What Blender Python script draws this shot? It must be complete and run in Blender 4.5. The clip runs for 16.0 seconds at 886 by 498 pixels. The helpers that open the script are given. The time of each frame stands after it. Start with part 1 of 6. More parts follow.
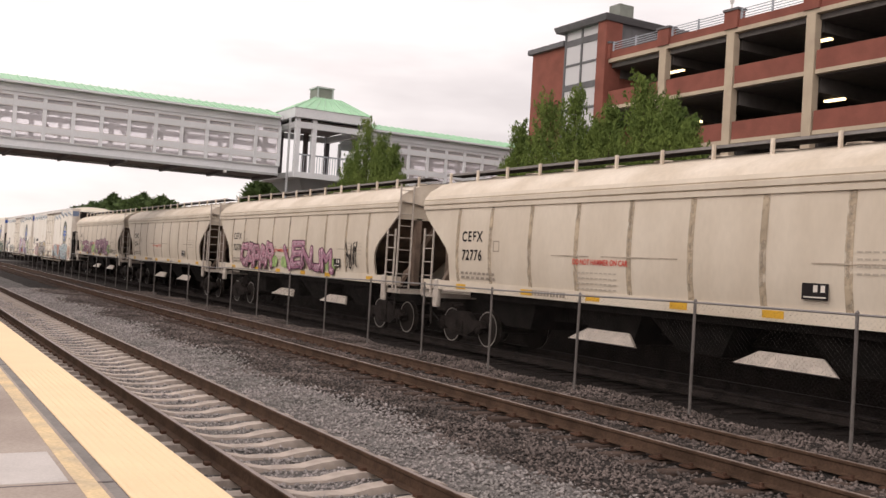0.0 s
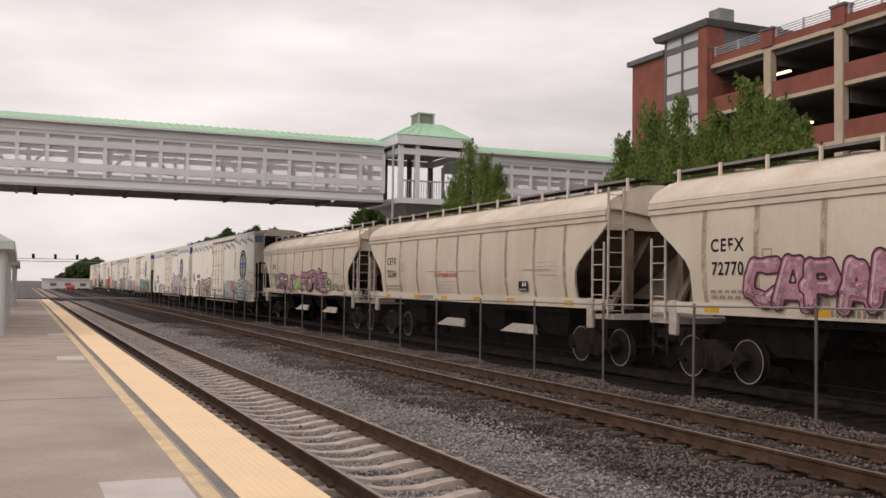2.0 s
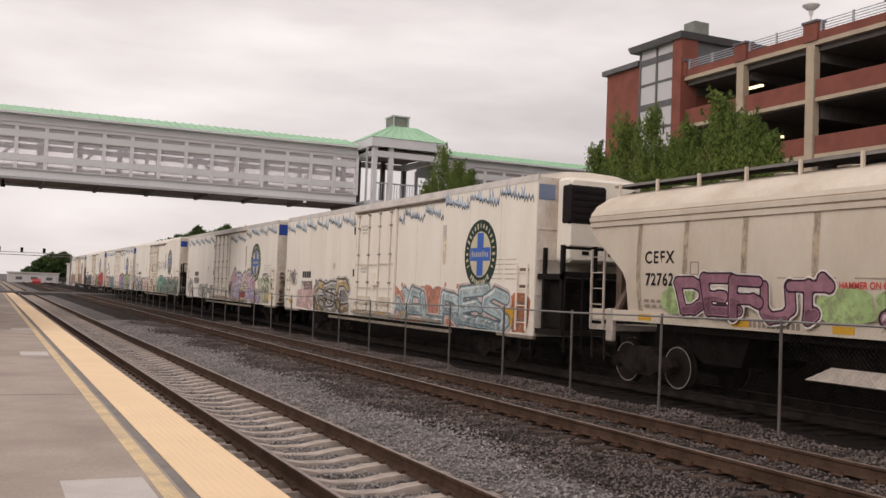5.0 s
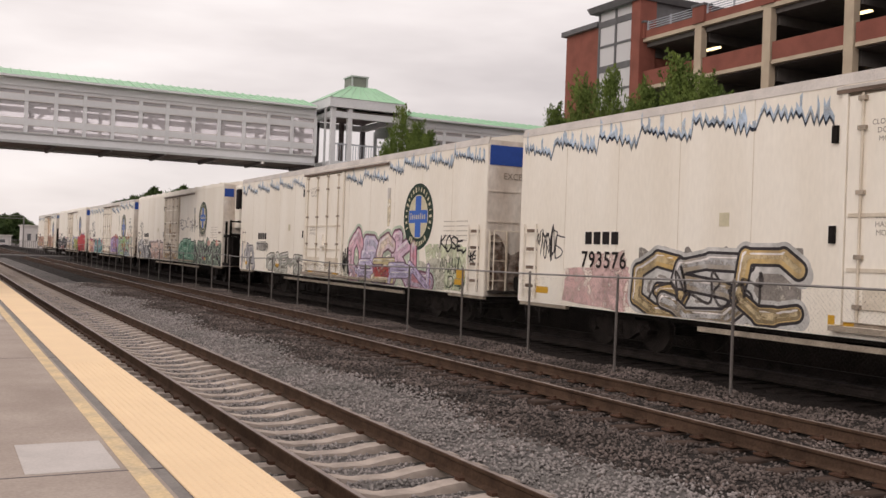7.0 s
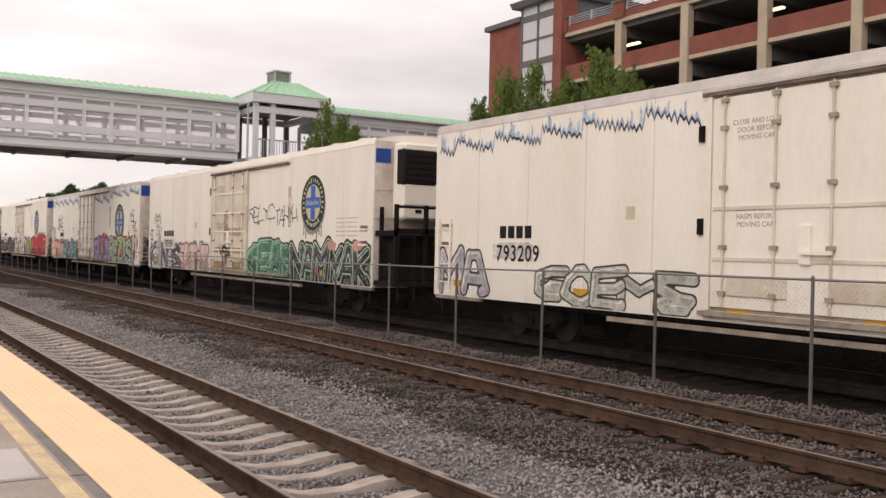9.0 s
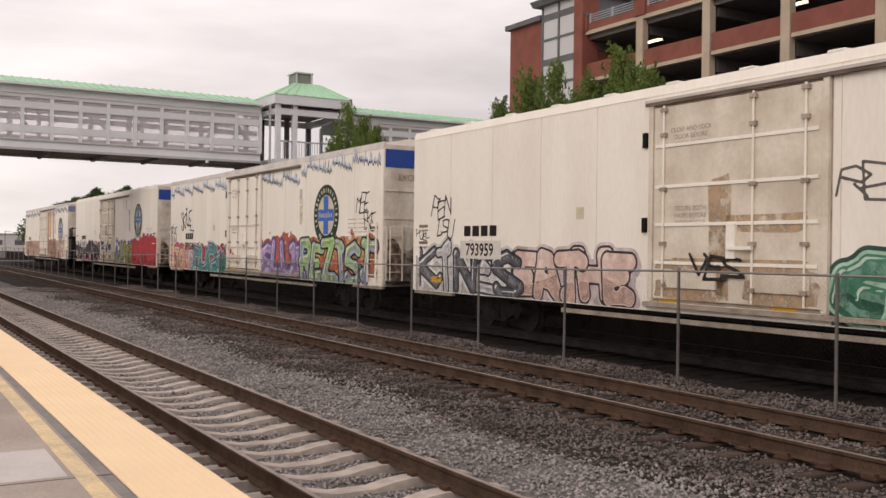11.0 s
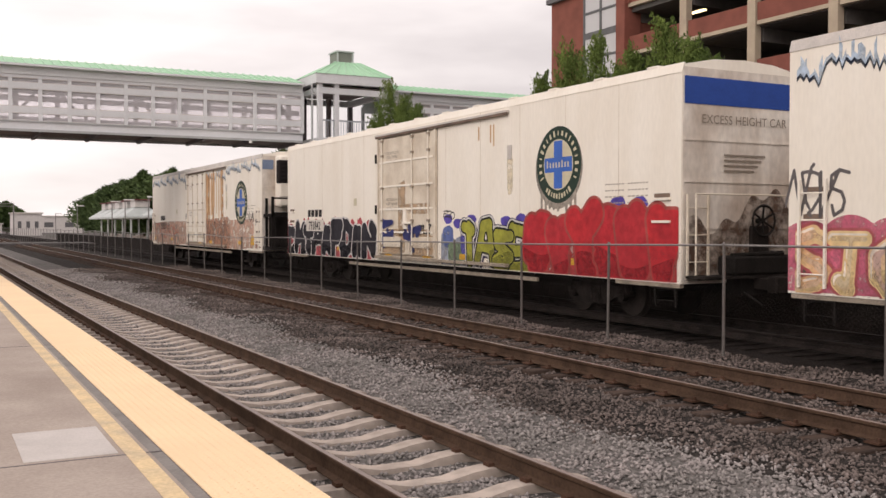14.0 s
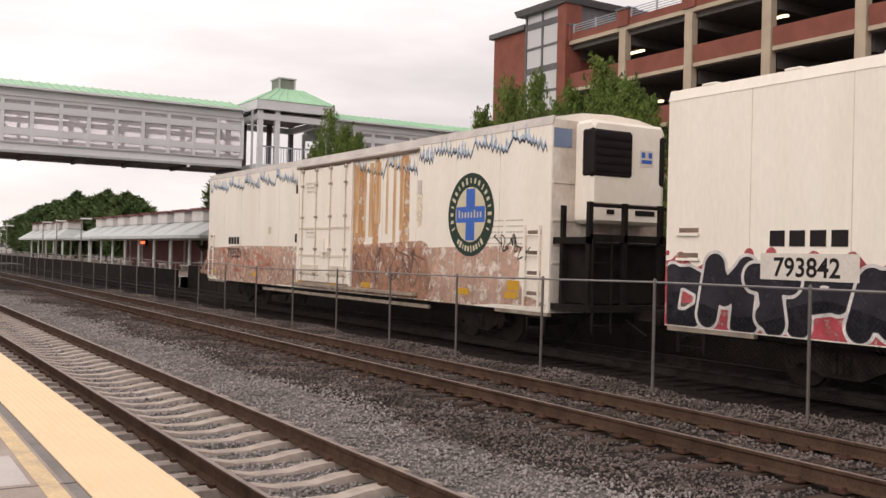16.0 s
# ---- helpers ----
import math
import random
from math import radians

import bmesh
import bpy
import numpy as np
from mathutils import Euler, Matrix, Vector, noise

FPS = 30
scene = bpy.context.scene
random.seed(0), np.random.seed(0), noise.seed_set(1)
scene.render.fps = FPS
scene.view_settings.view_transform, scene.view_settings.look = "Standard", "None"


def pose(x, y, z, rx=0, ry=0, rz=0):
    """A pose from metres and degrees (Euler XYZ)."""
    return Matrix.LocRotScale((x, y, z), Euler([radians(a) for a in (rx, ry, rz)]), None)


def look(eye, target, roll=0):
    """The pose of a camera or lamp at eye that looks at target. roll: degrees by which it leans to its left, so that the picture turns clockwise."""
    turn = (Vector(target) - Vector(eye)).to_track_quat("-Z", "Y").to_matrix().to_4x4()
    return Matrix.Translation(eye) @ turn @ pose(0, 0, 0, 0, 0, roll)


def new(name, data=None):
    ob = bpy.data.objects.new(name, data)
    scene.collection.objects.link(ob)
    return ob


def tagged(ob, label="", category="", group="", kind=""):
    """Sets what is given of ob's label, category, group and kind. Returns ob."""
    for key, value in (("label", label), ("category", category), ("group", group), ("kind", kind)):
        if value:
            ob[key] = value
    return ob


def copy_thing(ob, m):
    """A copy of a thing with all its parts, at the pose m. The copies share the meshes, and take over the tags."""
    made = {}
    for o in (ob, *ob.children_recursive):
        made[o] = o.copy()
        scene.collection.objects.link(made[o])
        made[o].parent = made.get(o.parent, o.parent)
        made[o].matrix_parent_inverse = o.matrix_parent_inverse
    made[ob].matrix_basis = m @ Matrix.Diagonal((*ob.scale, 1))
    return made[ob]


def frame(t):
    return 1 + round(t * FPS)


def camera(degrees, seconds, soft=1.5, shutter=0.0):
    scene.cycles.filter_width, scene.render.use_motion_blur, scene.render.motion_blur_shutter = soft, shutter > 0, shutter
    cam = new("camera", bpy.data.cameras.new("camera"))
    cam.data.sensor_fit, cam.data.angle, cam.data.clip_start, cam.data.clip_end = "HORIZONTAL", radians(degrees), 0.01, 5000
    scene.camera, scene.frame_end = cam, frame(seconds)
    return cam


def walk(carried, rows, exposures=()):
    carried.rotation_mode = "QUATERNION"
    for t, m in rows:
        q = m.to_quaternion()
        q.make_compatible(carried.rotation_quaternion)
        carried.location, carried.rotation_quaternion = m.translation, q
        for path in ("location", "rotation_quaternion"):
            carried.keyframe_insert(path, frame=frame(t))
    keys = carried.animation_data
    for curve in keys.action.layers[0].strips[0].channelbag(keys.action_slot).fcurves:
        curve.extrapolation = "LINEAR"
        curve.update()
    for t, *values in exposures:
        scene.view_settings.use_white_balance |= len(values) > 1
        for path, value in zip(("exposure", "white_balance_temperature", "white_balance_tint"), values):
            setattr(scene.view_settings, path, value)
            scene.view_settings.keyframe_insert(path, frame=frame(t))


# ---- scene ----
# ---- camera ----
# the clip's camera darkens its picture when more sky comes into view
EXPOSURES = [(t, s, 6750, 13) for t, s in ((0.0, 0.14), (0.7, 0.06), (1.5, -0.10), (2.2, -0.2), (2.7, -0.15), (3.1, 0.0), (3.8, 0.0), (4.5, -0.15), (5.2, -0.25), (7.3, -0.12), (7.9, 0.03), (8.2, 0.05), (10.3, -0.12), (11.5, -0.12), (12.0, 0.05), (12.5, 0.02), (13.8, 0.04), (14.5, 0.06), (15.5, 0.1), (16.0, 0.05))]
cam = camera(49.1, 16.0, soft=1.5)
walk(cam, [
    (0.0, pose(0.022, 0.096, 1.943, 91.156, -3.424, -29.888)),
    (0.5, pose(0.041, 0.090, 1.944, 91.685, -4.197, -30.732)),
    (1.0, pose(0.027, 0.073, 1.936, 92.206, -4.182, -28.321)),
    (1.5, pose(0.015, 0.057, 1.928, 93.058, -2.996, -25.172)),
    (2.0, pose(-0.019, 0.045, 1.918, 92.147, -0.751, -23.493)),
    (2.5, pose(-0.039, 0.052, 1.917, 90.886, -0.804, -23.011)),
    (3.0, pose(-0.032, 0.049, 1.917, 89.318, -0.340, -23.990)),
    (3.5, pose(-0.038, 0.036, 1.917, 89.495, -0.035, -24.710)),
    (4.0, pose(-0.045, 0.050, 1.926, 90.391, -0.567, -23.467)),
    (4.5, pose(-0.039, 0.044, 1.930, 91.240, -1.244, -23.310)),
    (5.0, pose(-0.018, 0.029, 1.933, 92.410, -2.183, -25.233)),
    (7.5, pose(-0.007, -0.005, 1.952, 89.419, -1.547, -29.485)),
    (8.0, pose(-0.012, 0.006, 1.958, 89.321, -1.506, -31.930)),
    (10.5, pose(-0.004, -0.031, 1.964, 90.491, -0.747, -31.321)),
    (11.0, pose(-0.006, -0.038, 1.961, 89.964, -0.733, -30.601)),
    (11.5, pose(-0.006, -0.042, 1.957, 89.408, -0.446, -29.669)),
    (12.0, pose(-0.015, -0.040, 1.955, 89.042, -0.399, -28.720)),
    (12.5, pose(-0.014, -0.033, 1.954, 88.806, -0.845, -28.181)),
    (13.0, pose(-0.003, -0.024, 1.948, 88.734, 0.010, -27.992)),
    (13.5, pose(0.004, -0.037, 1.956, 88.659, -0.084, -27.926)),
    (14.0, pose(0.010, -0.048, 1.963, 88.589, -0.014, -28.052)),
    (14.5, pose(0.019, -0.061, 1.970, 88.631, -1.114, -28.385)),
    (15.0, pose(0.033, -0.070, 1.978, 88.763, -0.628, -30.742)),
    (15.5, pose(0.027, -0.082, 1.979, 89.225, -0.632, -30.949)),
    (16.0, pose(0.070, -0.090, 1.986, 90.407, -1.419, -31.623)),
], exposures=EXPOSURES)

# ---- sky and light: bright overcast ----
world = bpy.data.worlds.new("overcast_sky")
scene.world = world
world.use_nodes = True
wn, wl = world.node_tree.nodes, world.node_tree.links
wn.clear()
w_out = wn.new("ShaderNodeOutputWorld")
w_bg = wn.new("ShaderNodeBackground")
w_sky = wn.new("ShaderNodeTexSky")
w_sky.sky_type = 'NISHITA'
w_sky.sun_disc = False
w_sky.sun_elevation = radians(32)
w_sky.sun_rotation = radians(244)
w_co = wn.new("ShaderNodeTexCoord")
w_map = wn.new("ShaderNodeMapping")
w_map.inputs["Scale"].default_value = (1.6, 1.6, 6.5)
w_map.inputs["Location"].default_value = (0.35, 0.1, 0.55)
w_noise = wn.new("ShaderNodeTexNoise")
w_noise.inputs["Scale"].default_value = 1.25
w_noise.inputs["Detail"].default_value = 5.0
w_noise.inputs["Roughness"].default_value = 0.5
w_ramp = wn.new("ShaderNodeValToRGB")
w_ramp.color_ramp.elements[0].position = 0.36
w_ramp.color_ramp.elements[0].color = (0.60, 0.56, 0.56, 1)
w_ramp.color_ramp.elements[1].position = 0.70
w_ramp.color_ramp.elements[1].color = (1.04, 1.0, 0.99, 1)
w_mid = w_ramp.color_ramp.elements.new(0.52)
w_mid.color = (0.80, 0.755, 0.75, 1)
w_sc = wn.new("ShaderNodeVectorMath")
w_sc.operation = 'SCALE'
w_sc.inputs["Scale"].default_value = 0.10
w_mix = wn.new("ShaderNodeMix")
w_mix.data_type = 'RGBA'
w_mix.inputs["Factor"].default_value = 0.94
wl.new(w_co.outputs["Generated"], w_map.inputs["Vector"])
wl.new(w_map.outputs["Vector"], w_noise.inputs["Vector"])
wl.new(w_noise.outputs["Fac"], w_ramp.inputs["Fac"])
wl.new(w_sky.outputs["Color"], w_sc.inputs[0])
wl.new(w_sc.outputs["Vector"], w_mix.inputs["A"])
wl.new(w_ramp.outputs["Color"], w_mix.inputs["B"])
wl.new(w_mix.outputs["Result"], w_bg.inputs["Color"])
w_bg.inputs["Strength"].default_value = 1.25
wl.new(w_bg.outputs["Background"], w_out.inputs["Surface"])

sun_data = bpy.data.lights.new("sun", 'SUN')
sun_data.energy = 1.15
sun_data.angle = radians(40)
sun_data.color = (1.0, 0.95, 0.9)
sun = new("sun", sun_data)
sun.matrix_world = look((-52, -26, 36), (0, 0, 0))


# ---- materials ----
def srgb(*c):
    return tuple((v / 255 / 12.92) if v < 11 else ((v / 255 + 0.055) / 1.055) ** 2.4 for v in c)


def mat(name, col, rough=0.7, metal=0.0, var=0.18, scale=2.0, fine=40.0, bump=0.15, stretch=(1, 1, 1),
        dark=None, per=None, dist=0.01, spec=0.3):
    """Two scales of noise over a base colour; dark: a second colour for stains; per: variation by 'object' or 'island'."""
    m = bpy.data.materials.new(name)
    m.use_nodes = True
    n, l = m.node_tree.nodes, m.node_tree.links
    p = n["Principled BSDF"]
    p.inputs["Roughness"].default_value = rough
    p.inputs["Metallic"].default_value = metal
    p.inputs["Specular IOR Level"].default_value = spec if max(col) > 0.1 else 0.08
    co = n.new("ShaderNodeTexCoord")
    mp = n.new("ShaderNodeMapping")
    mp.inputs["Scale"].default_value = stretch
    l.new(co.outputs["Object"], mp.inputs["Vector"])
    big = n.new("ShaderNodeTexNoise")
    big.inputs["Scale"].default_value = scale
    big.inputs["Detail"].default_value = 4
    small = n.new("ShaderNodeTexNoise")
    small.inputs["Scale"].default_value = fine
    small.inputs["Detail"].default_value = 3
    l.new(mp.outputs["Vector"], big.inputs["Vector"])
    l.new(mp.outputs["Vector"], small.inputs["Vector"])
    r = n.new("ShaderNodeValToRGB")
    d = dark if dark else tuple(c * (1 - var * 2) for c in col)
    r.color_ramp.elements[0].position = 0.32
    r.color_ramp.elements[0].color = (*d, 1)
    r.color_ramp.elements[1].position = 0.62
    r.color_ramp.elements[1].color = (*col, 1)
    l.new(big.outputs["Fac"], r.inputs["Fac"])
    hs = n.new("ShaderNodeHueSaturation")
    l.new(r.outputs["Color"], hs.inputs["Color"])
    ma = n.new("ShaderNodeMapRange")
    ma.inputs["To Min"].default_value = 1 - var
    ma.inputs["To Max"].default_value = 1 + var
    src = small.outputs["Fac"]
    if per:
        info = n.new("ShaderNodeObjectInfo" if per == 'object' else "ShaderNodeNewGeometry")
        av = n.new("ShaderNodeMath")
        av.operation = 'ADD'
        hf = n.new("ShaderNodeMath")
        hf.operation = 'MULTIPLY'
        hf.inputs[1].default_value = 0.5
        l.new(info.outputs["Random" if per == 'object' else "Random Per Island"], av.inputs[0])
        l.new(small.outputs["Fac"], av.inputs[1])
        l.new(av.outputs[0], hf.inputs[0])
        src = hf.outputs[0]
    else:
        ma.inputs["From Min"].default_value = 0.3
        ma.inputs["From Max"].default_value = 0.7
    l.new(src, ma.inputs["Value"])
    l.new(ma.outputs["Result"], hs.inputs["Value"])
    l.new(hs.outputs["Color"], p.inputs["Base Color"])
    if bump:
        b = n.new("ShaderNodeBump")
        b.inputs["Strength"].default_value = bump
        b.inputs["Distance"].default_value = dist
        l.new(small.outputs["Fac"], b.inputs["Height"])
        l.new(b.outputs["Normal"], p.inputs["Normal"])
    return m


M_PLAT = mat("platform_concrete", (0.42, 0.35, 0.303), 0.85, var=0.10, scale=0.9, fine=45, dark=(0.325, 0.262, 0.222))
M_PATCH = mat("pale_concrete", (0.58, 0.53, 0.50), 0.85, var=0.06, scale=3, fine=50)
M_TACT = mat("tactile_yellow", (0.93, 0.69, 0.435), 0.7, var=0.03, scale=1.2, fine=50, bump=0.05, dark=(0.88, 0.645, 0.405))
M_YLINE = mat("worn_yellow_paint", (0.74, 0.56, 0.33), 0.8, var=0.12, scale=3, fine=30, dark=(0.55, 0.43, 0.29))
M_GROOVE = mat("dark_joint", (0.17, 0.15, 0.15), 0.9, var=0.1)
M_GREYSTR = mat("grey_edge_band", (0.25, 0.225, 0.21), 0.85, var=0.1, scale=3)
M_GROUND = mat("ground_gravel", (0.15, 0.135, 0.125), 0.95, var=0.25, scale=1.5, fine=30, bump=0.6, dist=0.05)
M_BALLAST = mat("ballast_bed", (0.165, 0.150, 0.140), 0.95, var=0.35, scale=2.0, fine=22, bump=1.0, dist=0.06, dark=(0.11, 0.10, 0.095))
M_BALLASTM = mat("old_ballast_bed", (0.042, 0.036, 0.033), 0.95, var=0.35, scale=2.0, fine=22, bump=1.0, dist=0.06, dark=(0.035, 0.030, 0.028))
# near-black base colour stands for the shade beneath the train
M_BALLASTD = mat("train_shade_dark", (0.026, 0.021, 0.019), 0.95, var=0.35, scale=2.0, fine=22, bump=1.0, dist=0.06, dark=(0.016, 0.013, 0.012))
M_STONED = mat("old_ballast_stone", (0.165, 0.131, 0.119), 0.85, var=0.85, scale=0.8, fine=25, bump=0.3, dark=(0.056, 0.044, 0.038), per='island')
M_STONE = mat("ballast_stone", (0.325, 0.287, 0.276), 0.9, var=0.6, scale=0.8, fine=25, bump=0.3, dark=(0.225, 0.207, 0.195), per='island')
M_RAIL = mat("rusty_rail", (0.088, 0.054, 0.037), 0.75, metal=0.0, var=0.2, scale=3, fine=30)
M_RAILTOP = mat("worn_rail_head", (0.33, 0.26, 0.23), 0.4, metal=0.7, var=0.12, scale=3, fine=30)
M_CTIE = mat("concrete_tie", (0.49, 0.41, 0.355), 0.85, var=0.15, scale=4, fine=40, dark=(0.31, 0.26, 0.225), per='object')
M_WTIE = mat("timber_tie", (0.085, 0.058, 0.046), 0.9, var=0.25, scale=3, fine=30, dark=(0.045, 0.034, 0.030), stretch=(1, 6, 6), per='object')
M_CLIP = mat("rusty_clip", (0.10, 0.055, 0.038), 0.8, var=0.2)
M_GALV = mat("galvanised_steel", (0.27, 0.25, 0.24), 0.5, metal=0.5, var=0.12, scale=3)
M_POST = mat("weathered_fence_post", (0.17, 0.15, 0.14), 0.6, metal=0.2, var=0.15, scale=3)
M_WIRE = mat("chain_link_wire", (0.065, 0.058, 0.054), 0.6, metal=0.3, var=0.1, bump=0)
M_HOP = mat("tan_grey_hopper_paint", (0.61, 0.53, 0.435), 0.55, var=0.03, scale=0.7, fine=9, bump=0.02, dark=(0.52, 0.44, 0.35), stretch=(1, 1.1, 0.6))
M_HOPROOF = mat("hopper_roof_paint", (0.70, 0.61, 0.51), 0.6, var=0.05, scale=0.8, fine=10, bump=0.03, dark=(0.55, 0.46, 0.36))
# grime of seams; on door rod guides also painted shadow
M_SEAM = mat("seam_grime_and_shadow", (0.41, 0.34, 0.27), 0.8, var=0.2, scale=3)
M_SLOPE = mat("brown_slope_sheet", (0.21, 0.15, 0.115), 0.85, var=0.2, scale=1.5, dark=(0.11, 0.078, 0.06))
M_BLACK = mat("black_running_gear", (0.018, 0.015, 0.014), 0.8, var=0.3, scale=3, dark=(0.010, 0.009, 0.008))
# grime on running gear; on the far track it paints the train's shade
M_GRIMESHADE = mat("grime_and_shade_black", (0.028, 0.022, 0.020), 0.85, var=0.3, scale=3)
M_WHEEL = mat("wheel_steel", (0.035, 0.028, 0.025), 0.6, metal=0.3, var=0.25)
M_TREAD = mat("worn_wheel_rim", (0.42, 0.38, 0.35), 0.4, metal=0.5, var=0.1)
M_LADDER = mat("tan_ladder_paint", (0.52, 0.45, 0.39), 0.6, var=0.15, scale=4)
M_REEF = mat("white_reefer_paint", (0.87, 0.81, 0.72), 0.5, var=0.03, scale=0.7, fine=10, bump=0.03, dark=(0.81, 0.74, 0.64), stretch=(1, 1.5, 0.45))
M_REEFD = mat("cream_door_paint", (0.72, 0.64, 0.53), 0.55, var=0.05, scale=1.2, fine=12, bump=0.05, dark=(0.55, 0.46, 0.36))
M_REEFEND = mat("sooty_white_end", (0.76, 0.70, 0.63), 0.6, var=0.10, scale=1.1, fine=10, bump=0.03, dark=(0.46, 0.37, 0.30), stretch=(1, 1, 0.55))
M_ROOF = mat("reefer_roof", (0.60, 0.55, 0.51), 0.6, var=0.1, scale=2)
M_RUST = mat("rust_streak", (0.50, 0.27, 0.12), 0.8, var=0.2, scale=2, dark=(0.68, 0.52, 0.34), stretch=(1, 4, 0.4))
M_BRICK = mat("red_brick", (0.25, 0.085, 0.062), 0.85, var=0.10, scale=1.0, fine=20, dark=(0.20, 0.068, 0.05))
M_PRECAST = mat("tan_precast", (0.50, 0.41, 0.305), 0.85, var=0.06, scale=1.0, dark=(0.43, 0.345, 0.26))
# concrete darkened so the colour carries the gloom between the decks
M_SLAB = mat("shaded_garage_slab", (0.14, 0.125, 0.118), 0.9, var=0.1)
M_DARKMET = mat("dark_grey_trim", (0.13, 0.125, 0.13), 0.5, var=0.1)
M_RAILING = mat("pale_blue_railing", (0.40, 0.42, 0.46), 0.5, var=0.08)
M_BRIDGE = mat("pale_grey_bridge_paint", (0.70, 0.705, 0.72), 0.5, var=0.04, scale=0.6, fine=10, bump=0.03)
M_BRIDGED = mat("grey_girder_paint", (0.42, 0.425, 0.43), 0.6, var=0.08, scale=1)
# dark tone with shade built in, for undersides and the tower's inside
M_UNDER = mat("bridge_shade_brown", (0.19, 0.155, 0.145), 0.8, var=0.1)
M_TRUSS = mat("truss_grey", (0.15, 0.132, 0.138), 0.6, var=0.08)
M_GREEN = mat("mint_green_metal", (0.36, 0.62, 0.40), 0.45, var=0.05, scale=0.8, fine=10, bump=0.02)
M_GREENS = mat("mint_green_seam", (0.46, 0.68, 0.50), 0.45, var=0.05)
M_COPPER = mat("grey_green_cupola", (0.23, 0.24, 0.21), 0.6, var=0.1)
M_CANOPY = mat("pale_canopy_metal", (0.50, 0.53, 0.52), 0.5, var=0.06, scale=1)
M_BARK = mat("bark", (0.10, 0.075, 0.055), 0.9, var=0.3, scale=6)
M_LEAF = mat("cedar_foliage", (0.155, 0.205, 0.052), 0.85, var=0.28, spec=0.1, scale=0.9, fine=6, bump=0, dark=(0.075, 0.115, 0.033), per='island')
M_LEAFD = mat("dark_foliage", (0.085, 0.125, 0.040), 0.8, var=0.4, scale=0.3, fine=3, bump=0, dark=(0.045, 0.075, 0.026), per='island')
M_WHITEBL = mat("far_white_wall", (0.62, 0.58, 0.56), 0.8, var=0.05)
M_REDCAR = mat("red_car_paint", (0.38, 0.05, 0.05), 0.4, var=0.05)
M_ASPH = mat("asphalt", (0.11, 0.10, 0.098), 0.9, var=0.15, scale=0.8, fine=40)
M_MAROON = mat("maroon_wall", (0.16, 0.06, 0.055), 0.8, var=0.1)


def plain(name, rgb, rough=0.6, var=0.06):
    return mat(name, srgb(*rgb), rough, var=var, scale=3, fine=20, bump=0.02)


def glow(name, col, strength):
    m = bpy.data.materials.new(name)
    m.use_nodes = True
    p = m.node_tree.nodes["Principled BSDF"]
    p.inputs["Base Color"].default_value = (*col, 1)
    p.inputs["Emission Color"].default_value = (*col, 1)
    p.inputs["Emission Strength"].default_value = strength
    return m


def pane_mat(name, tint, clear, rough=0.08, haze=0.5):
    """Thin glazing: part clear, part pale diffuse, part mirror."""
    m = bpy.data.materials.new(name)
    m.use_nodes = True
    n, l = m.node_tree.nodes, m.node_tree.links
    n.clear()
    out = n.new("ShaderNodeOutputMaterial")
    tr = n.new("ShaderNodeBsdfTransparent")
    tr.inputs["Color"].default_value = (*tint, 1)
    df = n.new("ShaderNodeBsdfDiffuse")
    df.inputs["Color"].default_value = (haze, haze * 0.96, haze * 0.98, 1)
    gl = n.new("ShaderNodeBsdfGlossy")
    gl.inputs["Roughness"].default_value = rough
    fr = n.new("ShaderNodeFresnel")
    a = n.new("ShaderNodeMixShader")
    a.inputs["Fac"].default_value = clear
    b = n.new("ShaderNodeMixShader")
    l.new(df.outputs[0], a.inputs[1])
    l.new(tr.outputs[0], a.inputs[2])
    l.new(fr.outputs[0], b.inputs["Fac"])
    l.new(a.outputs[0], b.inputs[1])
    l.new(gl.outputs[0], b.inputs[2])
    l.new(b.outputs[0], out.inputs["Surface"])
    return m


M_PANE = pane_mat("dusty_glazing", (0.97, 0.94, 0.96), 0.70, 0.15, 0.86)
# pale diffuse share imitates sky reflected in the tower panes
M_GLASS = pane_mat("tower_glass", (0.86, 0.86, 0.88), 0.35, 0.03, 0.85)
M_TUBE = glow("lit_tube", (1.0, 0.78, 0.42), 3.0)
M_LAMP = mat("white_lamp_shade", (0.75, 0.72, 0.70), 0.4, var=0.03)
M_SIGN = glow("amber_sign", (1.0, 0.16, 0.05), 1.5)


